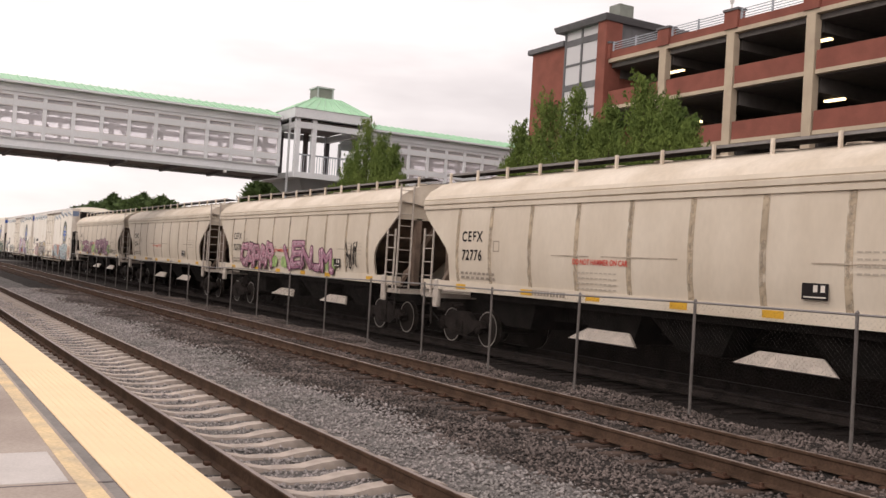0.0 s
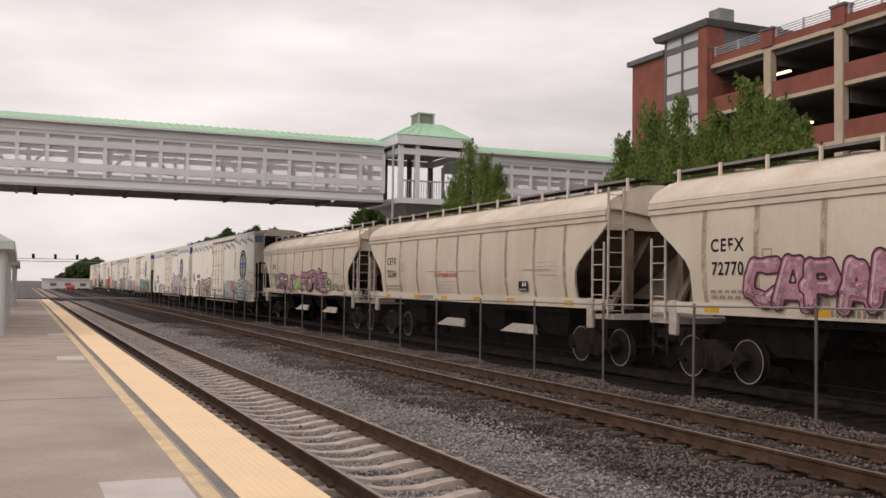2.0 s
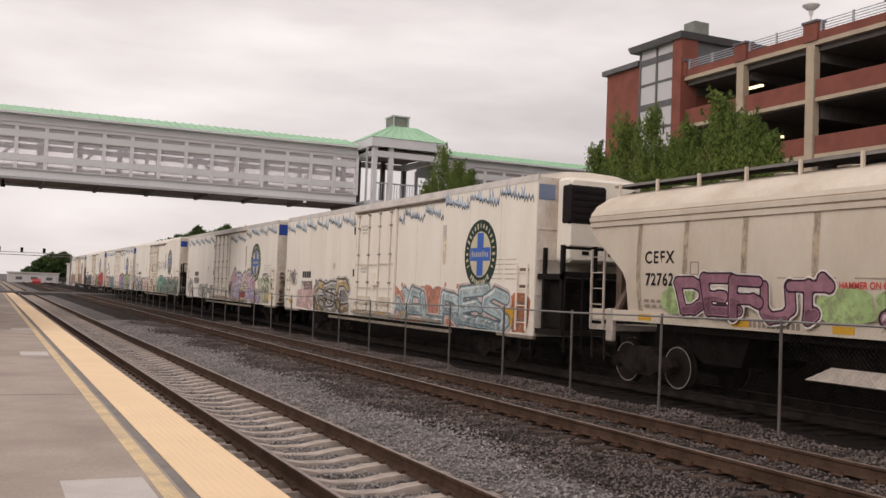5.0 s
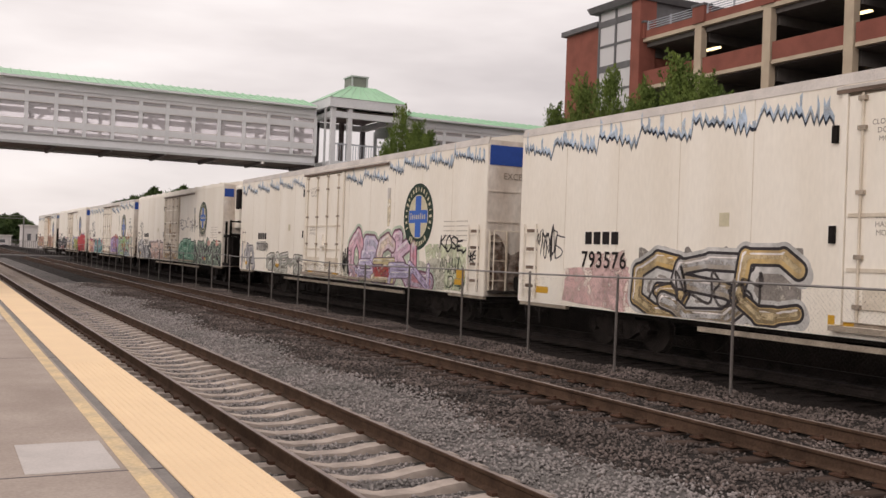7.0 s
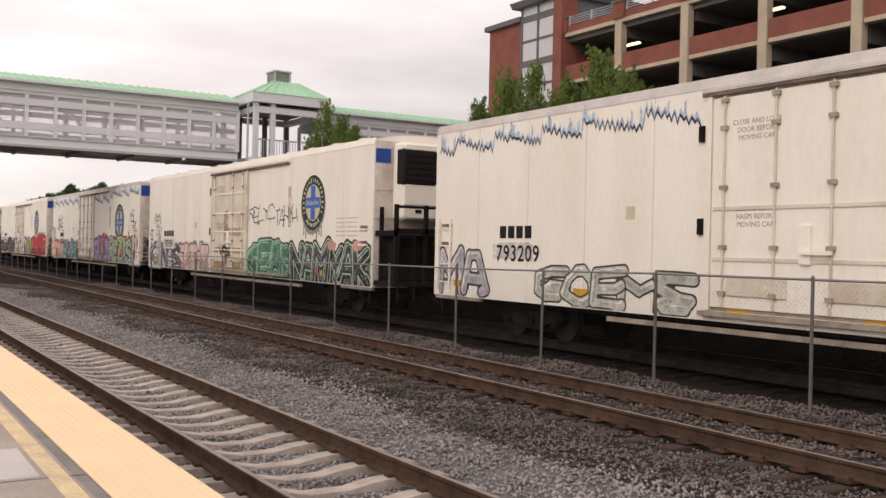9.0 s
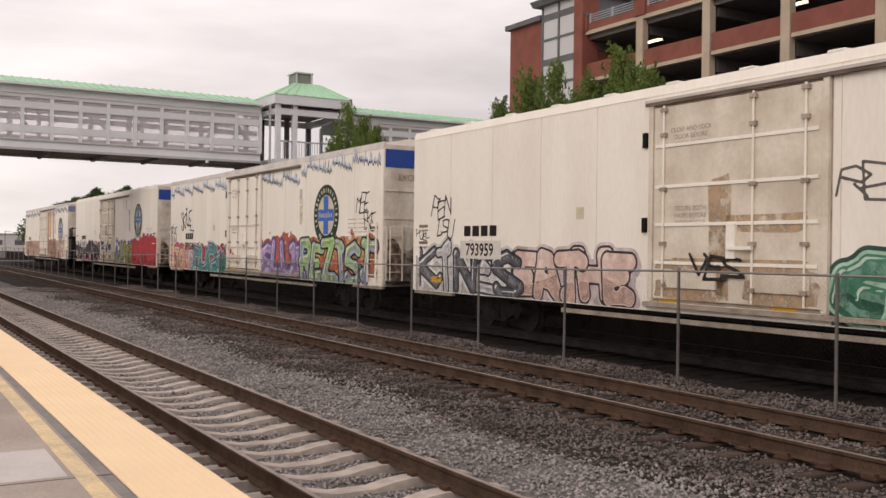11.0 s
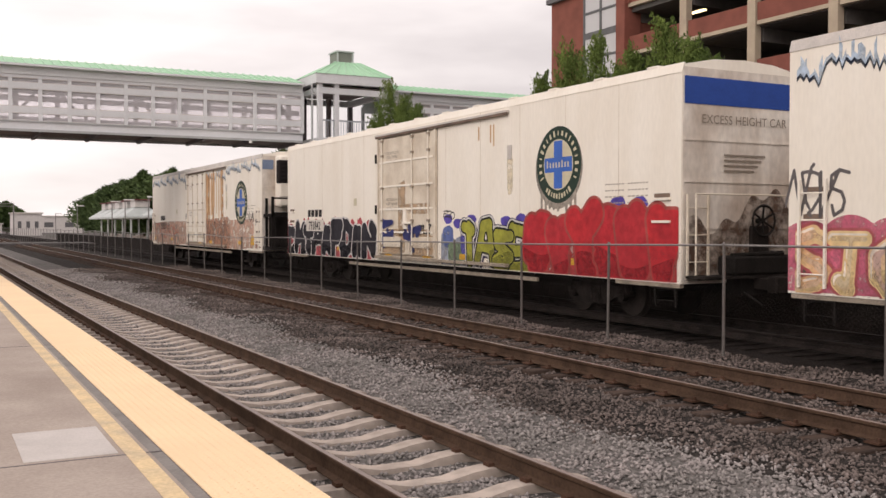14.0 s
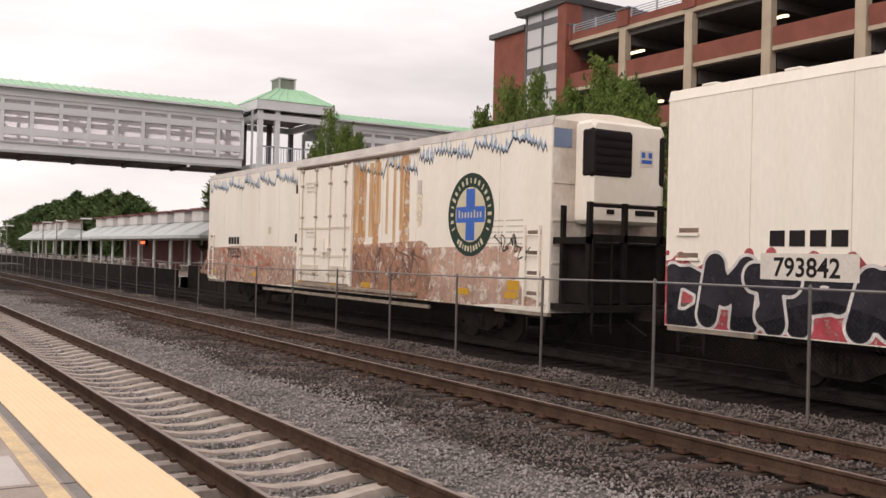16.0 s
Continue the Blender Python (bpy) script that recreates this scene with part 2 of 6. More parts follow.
# ---- mesh building ----
class Geo:
    """Collects faces for one mesh."""

    def __init__(self):
        self.v, self.f = [], []

    def add(self, verts, faces):
        k = len(self.v)
        self.v += [tuple(p) for p in verts]
        self.f += [tuple(i + k for i in f) for f in faces]
        return self

    def box(self, x0, x1, y0, y1, z0, z1, c=0.0):
        if c <= 0:
            return self.add([(x, y, z) for x in (x0, x1) for y in (y0, y1) for z in (z0, z1)],
                            [(0, 1, 3, 2), (4, 6, 7, 5), (0, 4, 5, 1), (2, 3, 7, 6), (0, 2, 6, 4), (1, 5, 7, 3)])
        a = [(x0 + c, z0), (x1 - c, z0), (x1, z0 + c), (x1, z1 - c), (x1 - c, z1), (x0 + c, z1), (x0, z1 - c), (x0, z0 + c)]
        b = [(x0 + 2 * c, z0 + c), (x1 - 2 * c, z0 + c), (x1 - c, z0 + 2 * c), (x1 - c, z1 - 2 * c), (x1 - 2 * c, z1 - c), (x0 + 2 * c, z1 - c), (x0 + c, z1 - 2 * c), (x0 + c, z0 + 2 * c)]
        return self.loft([[(x, y0, z) for x, z in b], [(x, y0 + c, z) for x, z in a], [(x, y1 - c, z) for x, z in a], [(x, y1, z) for x, z in b]])

    def loft(self, rings, caps=True):
        n, k = len(rings[0]), len(rings)
        v = [p for r in rings for p in r]
        f = [(i * n + j, i * n + (j + 1) % n, (i + 1) * n + (j + 1) % n, (i + 1) * n + j) for i in range(k - 1) for j in range(n)]
        if caps:
            f += [tuple(range(n))[::-1], tuple((k - 1) * n + j for j in range(n))]
        return self.add(v, f)

    def along_y(self, prof, ys):
        return self.loft([[(x, y, z) for x, z in prof] for y in ys])

    def along_x(self, prof, xs):
        return self.loft([[(x, y, z) for y, z in prof] for x in xs])

    def along_z(self, prof, zs):
        return self.loft([[(x, y, z) for x, y in prof] for z in zs])

    def tube(self, p0, p1, r, n=8, r1=None):
        p0, p1 = Vector(p0), Vector(p1)
        q = (p1 - p0).to_track_quat("Z", "Y")
        rr = r if r1 is None else r1
        rings = [[p + q @ Vector((s * math.cos(2 * math.pi * j / n), s * math.sin(2 * math.pi * j / n), 0)) for j in range(n)] for p, s in ((p0, r), (p1, rr))]
        return self.loft(rings)

    def mesh(self, name, material, smooth=False):
        me = bpy.data.meshes.new(name)
        me.from_pydata(self.v, [], self.f)
        me.materials.append(material)
        bm = bmesh.new()
        bm.from_mesh(me)
        bmesh.ops.recalc_face_normals(bm, faces=bm.faces)
        bm.to_mesh(me)
        bm.free()
        if smooth:
            me.polygons.foreach_set("use_smooth", [True] * len(me.polygons))
            me.set_sharp_from_angle(angle=radians(35))
        return me

    def part(self, name, material, parent=None, label="", smooth=False):
        ob = new(name, self.mesh(name, material, smooth))
        ob.parent = parent
        return tagged(ob, label)


def share(name, me, parent, m=None):
    ob = new(name, me)
    ob.parent = parent
    if m is not None:
        ob.matrix_basis = m
    return ob


def thing(name, label, category, group="", at=(0, 0, 0)):
    ob = new(name)
    ob.location = at
    return tagged(ob, label, category, group)


def soup(name, verts, tris, material):
    """A large triangle mesh from arrays."""
    me = bpy.data.meshes.new(name)
    nt = len(tris)
    me.vertices.add(len(verts))
    me.vertices.foreach_set("co", np.asarray(verts, np.float32).ravel())
    me.loops.add(nt * 3)
    me.loops.foreach_set("vertex_index", np.asarray(tris, np.int32).ravel())
    me.polygons.add(nt)
    me.polygons.foreach_set("loop_start", np.arange(0, nt * 3, 3, dtype=np.int32))
    me.update(calc_edges=True)
    me.materials.append(material)
    return me


def letters(text, size, fat=0.0, squeeze=1.0, lean=0.0, gap=1.0):
    """Flat lettering as (verts, faces) in its own plane, centred on x, standing on y = 0."""
    cu = bpy.data.curves.new("lettering", 'FONT')
    cu.body, cu.size, cu.offset, cu.shear, cu.space_character = text, size, fat, lean, gap
    cu.align_x, cu.resolution_u = 'CENTER', 3
    ob = bpy.data.objects.new("lettering", cu)
    me = bpy.data.meshes.new_from_object(ob)
    v = [(p.co.x * squeeze, p.co.y) for p in me.vertices]
    f = [tuple(p.vertices) for p in me.polygons]
    bpy.data.objects.remove(ob)
    bpy.data.meshes.remove(me)
    return v, f


# ---- ground, platform, tracks ----
g = Geo()
stations = [(-1500, -0.45), (-60, -0.45), (1.9, -0.45), (2.0, -0.45), (7.0, -0.45), (12.4, -0.45), (16.2, -0.42), (16.6, -0.40), (60, -0.40), (1500, -0.40)]
ys = [-300, -20, 0, 20, 60, 120, 300, 1000, 3000]
g.add([(x, y, z - 0.06) for y in ys for x, z in stations],
      [(i * 10 + j, i * 10 + j + 1, i * 10 + 11 + j, i * 10 + 10 + j) for i in range(len(ys) - 1) for j in range(9)])
tagged(g.part("ground", M_GROUND), "grey-brown gravelly ground reaching to the horizon", "ground", kind="structure")

ny = 260
by = [-12 + 340 * (j / ny) ** 2.2 for j in range(ny + 1)]


def bed_z(x, y):
    z = -0.215 - 0.10 * min(1.0, max(0.0, (11.6 - x) / 5.0)) + 0.028 * noise.noise((x * 1.3, y * 1.3, 0)) + 0.018 * noise.noise((x * 4, y * 4, 3))
    if 5.2 < x < 8.0:
        z += 0.05 * math.sin((x - 5.2) / 2.8 * math.pi)
    if x > 12.2:
        z -= min(0.07, (x - 12.2) * 0.1)
    if x < 5.3:
        z -= 0.04 * min(1.0, (5.3 - x) / 0.3)
    if x < 2.7:
        z -= 0.06 * (2.7 - x)
    return z


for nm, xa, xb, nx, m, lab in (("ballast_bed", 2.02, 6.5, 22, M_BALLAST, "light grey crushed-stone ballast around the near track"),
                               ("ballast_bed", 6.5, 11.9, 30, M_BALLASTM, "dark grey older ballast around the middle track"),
                               ("ballast_bed", 11.9, 16.42, 24, M_BALLASTD, "ballast under the far track, coloured dark for the train's shade")):
    bed = Geo()
    bx = [xa + (xb - xa) * i / nx for i in range(nx + 1)]
    bed.add([(x, y, bed_z(x, y)) for y in by for x in bx],
            [(j * (nx + 1) + i, j * (nx + 1) + i + 1, (j + 1) * (nx + 1) + i + 1, (j + 1) * (nx + 1) + i) for j in range(ny) for i in range(nx)])
    tagged(bed.part(nm, m, smooth=True), lab, "ballast", kind="structure")

# loose ballast stones
NEAR, MID, TIE0, TIEP = 3.942, 9.26, 0.1225, 0.6275
rng = np.random.default_rng(7)
N = 165000
sy = 2.0 + 50.0 * rng.random(N) ** 1.9
sx = 2.05 + 11.3 * rng.random(N)
keep = np.ones(N, bool)
tie_y = np.abs(((sy - TIE0 + TIEP / 2) % TIEP) - TIEP / 2)
keep &= ~((sx > 2.68) & (sx < 5.12) & (tie_y < 0.125))
for rx in (NEAR - 0.7525, NEAR + 0.7525, MID - 0.7525, MID + 0.7525):
    keep &= ~(np.abs(sx - rx) < 0.09)
tie2 = np.abs(((sy - 0.1 + 0.265) % 0.53) - 0.265)
keep &= ~((sx > MID - 1.25) & (sx < MID + 1.3) & (tie2 < 0.10) & (rng.random(N) < 0.62))
sx, sy = sx[keep], sy[keep]
N = len(sx)
sz = np.array([bed_z(a, b) for a, b in zip(sx, sy)]) + rng.uniform(-0.008, 0.022, N)
sr = rng.uniform(0.012, 0.031, N) * (1 + 0.012 * sy)
base = np.array([(1, 0, 0), (-1, 0, 0), (0, 1, 0), (0, -1, 0), (0, 0, 1), (0, 0, -1)], float)
ver = base[None] * rng.uniform(0.6, 1.25, (N, 6, 1)) + rng.uniform(-0.35, 0.35, (N, 6, 3))
ang = rng.uniform(0, 6.28, N)
ca, sa = np.cos(ang)[:, None], np.sin(ang)[:, None]
ver = np.stack([ver[..., 0] * ca - ver[..., 1] * sa, ver[..., 0] * sa + ver[..., 1] * ca, ver[..., 2] * 0.8], -1) * sr[:, None, None]
ver += np.stack([sx, sy, sz], -1)[:, None, :]
tri = np.array([(0, 2, 4), (2, 1, 4), (1, 3, 4), (3, 0, 4), (2, 0, 5), (1, 2, 5), (3, 1, 5), (0, 3, 5)])
tris = (tri[None] + (np.arange(N) * 6)[:, None, None]).reshape(-1, 3)
split = sx - 0.35 + 0.35 * np.sin(sy * 0.8) + rng.normal(0, 0.22, N)
for pick, m, lab in ((split < 6.2, M_STONE, "loose angular light grey ballast stones"), ((split >= 6.2) & (sx < 12.1 + 0.3 * np.sin(sy)), M_STONED, "loose dark grey and brown older ballast stones")):
    k = int(pick.sum())
    tk = (tri[None] + (np.arange(k) * 6)[:, None, None]).reshape(-1, 3)
    tagged(new("ballast_stones", soup("ballast_stones", ver[pick].reshape(-1, 3), tk, m)), lab, "gravel", kind="stuff")

# near platform
PZ = 0.391
plat = Geo().box(-14, 1.28, -12, 84, -0.5, PZ, 0)
platform = tagged(plat.part("platform", M_PLAT), "warm grey concrete station platform with worn surface", "platform", kind="structure")
Geo().box(1.28, 1.36, -12, 84, -0.5, PZ).part("edge_band", M_PLAT, platform)
Geo().box(1.36, 1.443, -12, 84, -0.5, PZ - 0.004).part("grey_band", M_GREYSTR, platform, "dark grey band beside the tactile strip")
Geo().box(1.443, 1.455, -12, 84, -0.5, PZ - 0.01).part("groove", M_GROOVE, platform)
Geo().box(1.455, 2.056, -12, 84, PZ - 0.06, PZ + 0.004, 0.004).part("tactile_base", M_TACT, platform, "pale yellow tactile warning strip")
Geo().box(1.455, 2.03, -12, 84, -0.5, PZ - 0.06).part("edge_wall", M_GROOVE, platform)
Geo().box(1.20, 1.33, -12, 84, PZ, PZ + 0.004).part("painted_line", M_YLINE, platform, "worn yellow painted line")
for y in [0.05 + 6.75 * k for k in range(12)]:
    Geo().box(-14, 1.20, y - 0.008, y + 0.008, PZ, PZ + 0.003).part("joint", M_GROOVE, platform)
    Geo().box(1.33, 1.443, y - 0.008, y + 0.008, PZ, PZ + 0.003).part("joint", M_GROOVE, platform)
for y0, y1, x0, x1 in [(6.86, 7.86, 0.56, 1.16), (20.0, 21.0, 0.66, 1.16), (29.1, 29.9, 0.70, 1.2), (41.0, 41.5, 0.7, 1.2)]:
    Geo().box(x0, x1, y0, y1, PZ, PZ + 0.005).part("patch", M_PATCH, platform, "pale repaired concrete panel")
# tactile domes close to the camera
dome = Geo().loft([[(0.013 * s * math.cos(a), 0.013 * s * math.sin(a), z) for a in [k * math.pi / 3 for k in range(6)]] for s, z in ((1, 0), (0.75, 0.0018), (0.35, 0.0022))])
dv, df = np.array(dome.v), dome.f
pos = np.array([(x, y, PZ + 0.004) for y in np.arange(2.0, 13.0, 0.06) for x in np.arange(1.49, 2.04, 0.06)])
dt = [t for f in df for t in ([f] if len(f) == 3 else [(f[0], f[i], f[i + 1]) for i in range(1, len(f) - 1)])]
allv = (dv[None] + pos[:, None]).reshape(-1, 3)
allt = (np.array(dt)[None] + (np.arange(len(pos)) * len(dv))[:, None, None]).reshape(-1, 3)
domes = new("tactile_domes", soup("tactile_domes", allv, allt, M_TACT))
domes.parent = platform
tagged(domes, "rows of small raised tactile domes", kind="stuff")

# rails
RAIL = [(-0.075, -0.172), (0.075, -0.172), (0.075, -0.160), (0.014, -0.140), (0.010, -0.05), (0.034, -0.035), (0.036, -0.006), (0.028, 0),
        (-0.028, 0), (-0.036, -0.006), (-0.034, -0.035), (-0.010, -0.05), (-0.014, -0.140), (-0.075, -0.160)]
TRACKS = [(NEAR, -0.10, "track_near"), (MID, -0.04, "track_middle"), (14.25, 0.0, "track_far")]
for cx, tz, nm in TRACKS:
    tr = tagged(new(nm), "pair of rusty steel rails on ties", "railway track", kind="structure")
    tr.location = (0, 0, tz)
    for s in (-0.7525, 0.7525):
        # far rails and heads coloured dark for the shade under the train
        Geo().along_y([(cx + s + a, b) for a, b in RAIL], [-12, 40, 330]).part("rail", M_GRIMESHADE if nm == "track_far" else M_RAIL, tr)
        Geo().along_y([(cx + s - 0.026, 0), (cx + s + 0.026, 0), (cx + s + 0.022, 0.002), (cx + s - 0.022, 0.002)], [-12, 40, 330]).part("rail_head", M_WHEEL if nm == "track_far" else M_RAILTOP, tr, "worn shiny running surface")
    if nm == "track_near":
        def half(y):
            w = 0.12
            return [[(cx + x, y - w, -0.33), (cx + x, y + w, -0.33), (cx + x, y + w * 0.86, z), (cx + x, y - w * 0.86, z)]
                    for x, z in ((-1.29, -0.20), (-1.18, -0.176), (-0.60, -0.172), (-0.42, -0.188), (-0.2, -0.232), (0.2, -0.232), (0.42, -0.188), (0.60, -0.172), (1.18, -0.176), (1.29, -0.20))]
        me = Geo().loft(half(0)).mesh("tie", M_CTIE)
        rest = Geo()
        clip = Geo()
        for k in range(-15, 480):
            y = TIE0 + TIEP * k
            if k < 170:
                share("tie", me, tr, pose(0, y, random.uniform(-0.004, 0.004)))
            else:
                rest.loft(half(y))
            if k < 90:
                for s in (-0.7525, 0.7525):
                    for d in (-0.10, 0.10):
                        clip.box(cx + s + d - 0.03, cx + s + d + 0.03, y - 0.05, y + 0.05, -0.17, -0.135)
        tagged(rest.part("far_ties", M_CTIE, tr, "far concrete ties"), kind="stuff")
        tagged(clip.part("rail_clips", M_CLIP, tr, "rusty rail fastenings"), kind="stuff")
    else:
        me = Geo().box(cx - 1.3, cx + 1.3, -0.11, 0.11, -0.38, -0.205, 0.012).mesh("tie", M_WTIE)
        rest, plate = Geo(), Geo()
        for k in range(-15, 520):
            y = 0.10 + 0.53 * k
            if k < 130 and nm == "track_middle":
                share("tie", me, tr, pose(random.uniform(-0.08, 0.08), y, random.uniform(-0.01, 0.012), 0, 0, random.uniform(-0.7, 0.7) * 0.02))
            else:
                rest.box(cx - 1.3, cx + 1.3, y - 0.11, y + 0.11, -0.40, -0.19 if nm == "track_middle" else -0.262)
            if k < 110 and nm == "track_middle":
                for s in (-0.7525, 0.7525):
                    plate.box(cx + s - 0.17, cx + s + 0.17, y - 0.09, y + 0.09, -0.19, -0.168)
                    plate.box(cx + s - 0.12, cx + s - 0.085, y - 0.06, y - 0.03, -0.17, -0.13)
        # far-track ties get the same painted shade
        tagged(rest.part("far_ties", M_WTIE if nm == "track_middle" else M_GRIMESHADE, tr, "dark timber ties"), kind="stuff")
        if plate.v:
            tagged(plate.part("tie_plates", M_CLIP, tr, "rusty tie plates and spikes"), kind="stuff")

# ---- chain-link fence ----
FX, FT = 11.55, 1.56
fence = thing("chain_link_fence", "galvanised chain-link fence between the tracks", "fence")
post_me = Geo().tube((0, 0, -0.35), (0, 0, FT + 0.02), 0.026, 8).tube((0, 0, FT + 0.02), (0, 0, FT + 0.06), 0.036, 8, 0.012).mesh("post", M_POST, True)
posts = [8.75 + 3.06 * k for k in range(-3, 60)]
tops = [FT + 0.05 * math.sin(k * 1.7) * (0.3 if k < 8 else 1.0) + (0.09 - 0.03 * k if k < 6 else -0.09) for k in range(-3, 60)]
for y, zt in zip(posts, tops):
    share("post", post_me, fence, pose(FX, y, zt - FT, random.uniform(-0.6, 0.6), random.uniform(-0.6, 0.6), 0))
for i in range(len(posts) - 1):
    Geo().tube((FX, posts[i], tops[i]), (FX, posts[i + 1], tops[i + 1]), 0.021, 6).part("top_rail", M_GALV, fence)
wire = Geo()


def strand(a, b, w):
    wire.loft([[(p[0] + w * dx, p[1], p[2] + w * dz) for dx, dz in ((-1, 0), (1, -0.6), (1, 0.6))] for p in (a, b)])


for i in range(len(posts) - 1):
    if posts[i] > 34:
        break
    y0, z1 = posts[i], min(tops[i], tops[i + 1]) - 0.02
    pitch, n = 0.085, 36
    for k in range(-20, n):
        for s in (1, -1):
            a0 = max(0.0, k * pitch)
            a1 = min(3.06, k * pitch + z1 + 0.15)
            if a1 <= a0:
                continue
            za, zb = -0.15 + a0 - k * pitch, -0.15 + a1 - k * pitch
            if s < 0:
                a0, a1 = 3.06 - a0, 3.06 - a1
            strand((FX - 0.034, y0 + a0, za), (FX - 0.034, y0 + a1, zb), 0.0010)
tagged(wire.part("wire_mesh", M_WIRE, fence, "diamond wire mesh"), kind="stuff")

# ---- far platform with canopies ----
far_plat = tagged(Geo().box(17.0, 40.0, 57, 150, -0.45, 0.36).part("platform_far", M_PLAT), "concrete platform beyond the tracks", "platform", kind="structure")
Geo().box(16.9, 17.5, 57, 150, -0.45, 0.37).part("edge_strip", M_PATCH, far_plat, "pale concrete edge strip")

# invented wall: keeps light from behind out of the gap below the cars
tagged(Geo().box(17.4, 17.7, -30, 56.9, -0.5, 1.05, 0.02).box(16.6, 16.85, 56.9, 150, -0.5, 0.78, 0.02).part("light_block_wall", M_BALLASTD), "added low dark wall that blocks light beyond the far track", "wall", kind="structure")


def canopy(x0, x1, y0, y1, bays, label, inset=0.9):
    c = thing("platform_canopy", label, "canopy", "platform canopies")
    z0, z1 = 2.72, 4.0
    Geo().box(x0, x1, y0, y1, z0, z0 + 0.22, 0.02).part("fascia", M_CANOPY, c)
    w = (y1 - y0) / bays
    for k in range(bays):
        a, b = y0 + k * w, y0 + (k + 1) * w
        xm = (x0 + x1) / 2
        Geo().loft([[(x0, a, z0 + 0.22), (x1, a, z0 + 0.22), (x1, b, z0 + 0.22), (x0, b, z0 + 0.22)],
                    [(xm - 0.7, a + w * 0.25, z1), (xm + 0.7, a + w * 0.25, z1), (xm + 0.7, b - w * 0.25, z1), (xm - 0.7, b - w * 0.25, z1)]]).part("roof_bay", M_CANOPY, c)
        cu = Geo().box(xm - 0.8, xm + 0.8, a + w * 0.22, b - w * 0.22, z1, z1 + 0.75).part("lantern", M_WHITEBL, c)
        Geo().box(xm - 0.95, xm + 0.95, a + w * 0.17, b - w * 0.17, z1 + 0.75, z1 + 0.9).part("lantern_roof", M_MAROON, c)
        for xx in (x0 + inset, x1 - inset):
            Geo().tube((xx, a + 0.4, 0.36), (xx, a + 0.4, z0), 0.11, 8).part("column", M_CANOPY, c)
    for y in np.arange(y0 + 4, y1 - 2, 6):
        Geo().box(x0 + 2.4, x0 + 2.9, float(y), float(y) + 2.2, 0.75, 0.85).box(x0 + 2.45, x0 + 2.85, float(y) + 0.2, float(y) + 0.3, 0.36, 0.75).box(x0 + 2.45, x0 + 2.85, float(y) + 1.9, float(y) + 2.0, 0.36, 0.75).part("bench", M_PATCH, c)
    return c


can = canopy(19.0, 24.5, 60, 100, 9, "pale metal platform canopy with raised roof lanterns")
canopy(19.4, 24.0, 112, 138, 5, "smaller pale metal platform canopy farther along")
Geo().box(23.6, 23.9, 60.5, 99, 0.36, 2.72).part("back_wall", M_MAROON, can, "dark maroon back wall")
canopy(-5.6, -0.2, 28.2, 46, 4, "pale metal canopy on the near platform", 0.3)
canopy(-5.6, -0.1, 60, 78, 4, "pale metal canopy farther along the near platform", 0.3)
sg = thing("departure_sign", "hanging amber platform display under the canopy", "sign", at=(20.2, 78, 2.25))
Geo().box(-0.08, 0.08, -0.95, 0.95, 0, 0.42).part("case", M_BLACK, sg)
Geo().box(-0.1, -0.085, -0.75, 0.75, 0.1, 0.32).part("display", M_SIGN, sg)
Geo().tube((0, -0.6, 0.42), (0, -0.6, 0.48), 0.03).tube((0, 0.6, 0.42), (0, 0.6, 0.48), 0.03).part("hanger", M_BLACK, sg)
copy_thing(sg, pose(-0.75, 30.0, 2.25))
pl = thing("platform_lamp", "slim grey post lamp on the far platform", "street lamp", "platform lamps", (18.2, 92, 0.36))
Geo().tube((0, 0, 0), (0, 0, 4.2), 0.07, 8, 0.05).part("post", M_GALV, pl)
Geo().box(-0.1, 0.9, -0.13, 0.13, 4.15, 4.27, 0.02).part("lamp_head", M_LAMP, pl)
for y in (104, 112, 140, 165):
    copy_thing(pl, pose(18.2, y, 0.36 if y < 150 else -0.45))

# ---- footbridge ----
BY, BD = 52.5, 4.4
bridge = thing("footbridge", "enclosed pale grey footbridge with green metal roof over the tracks", "footbridge")


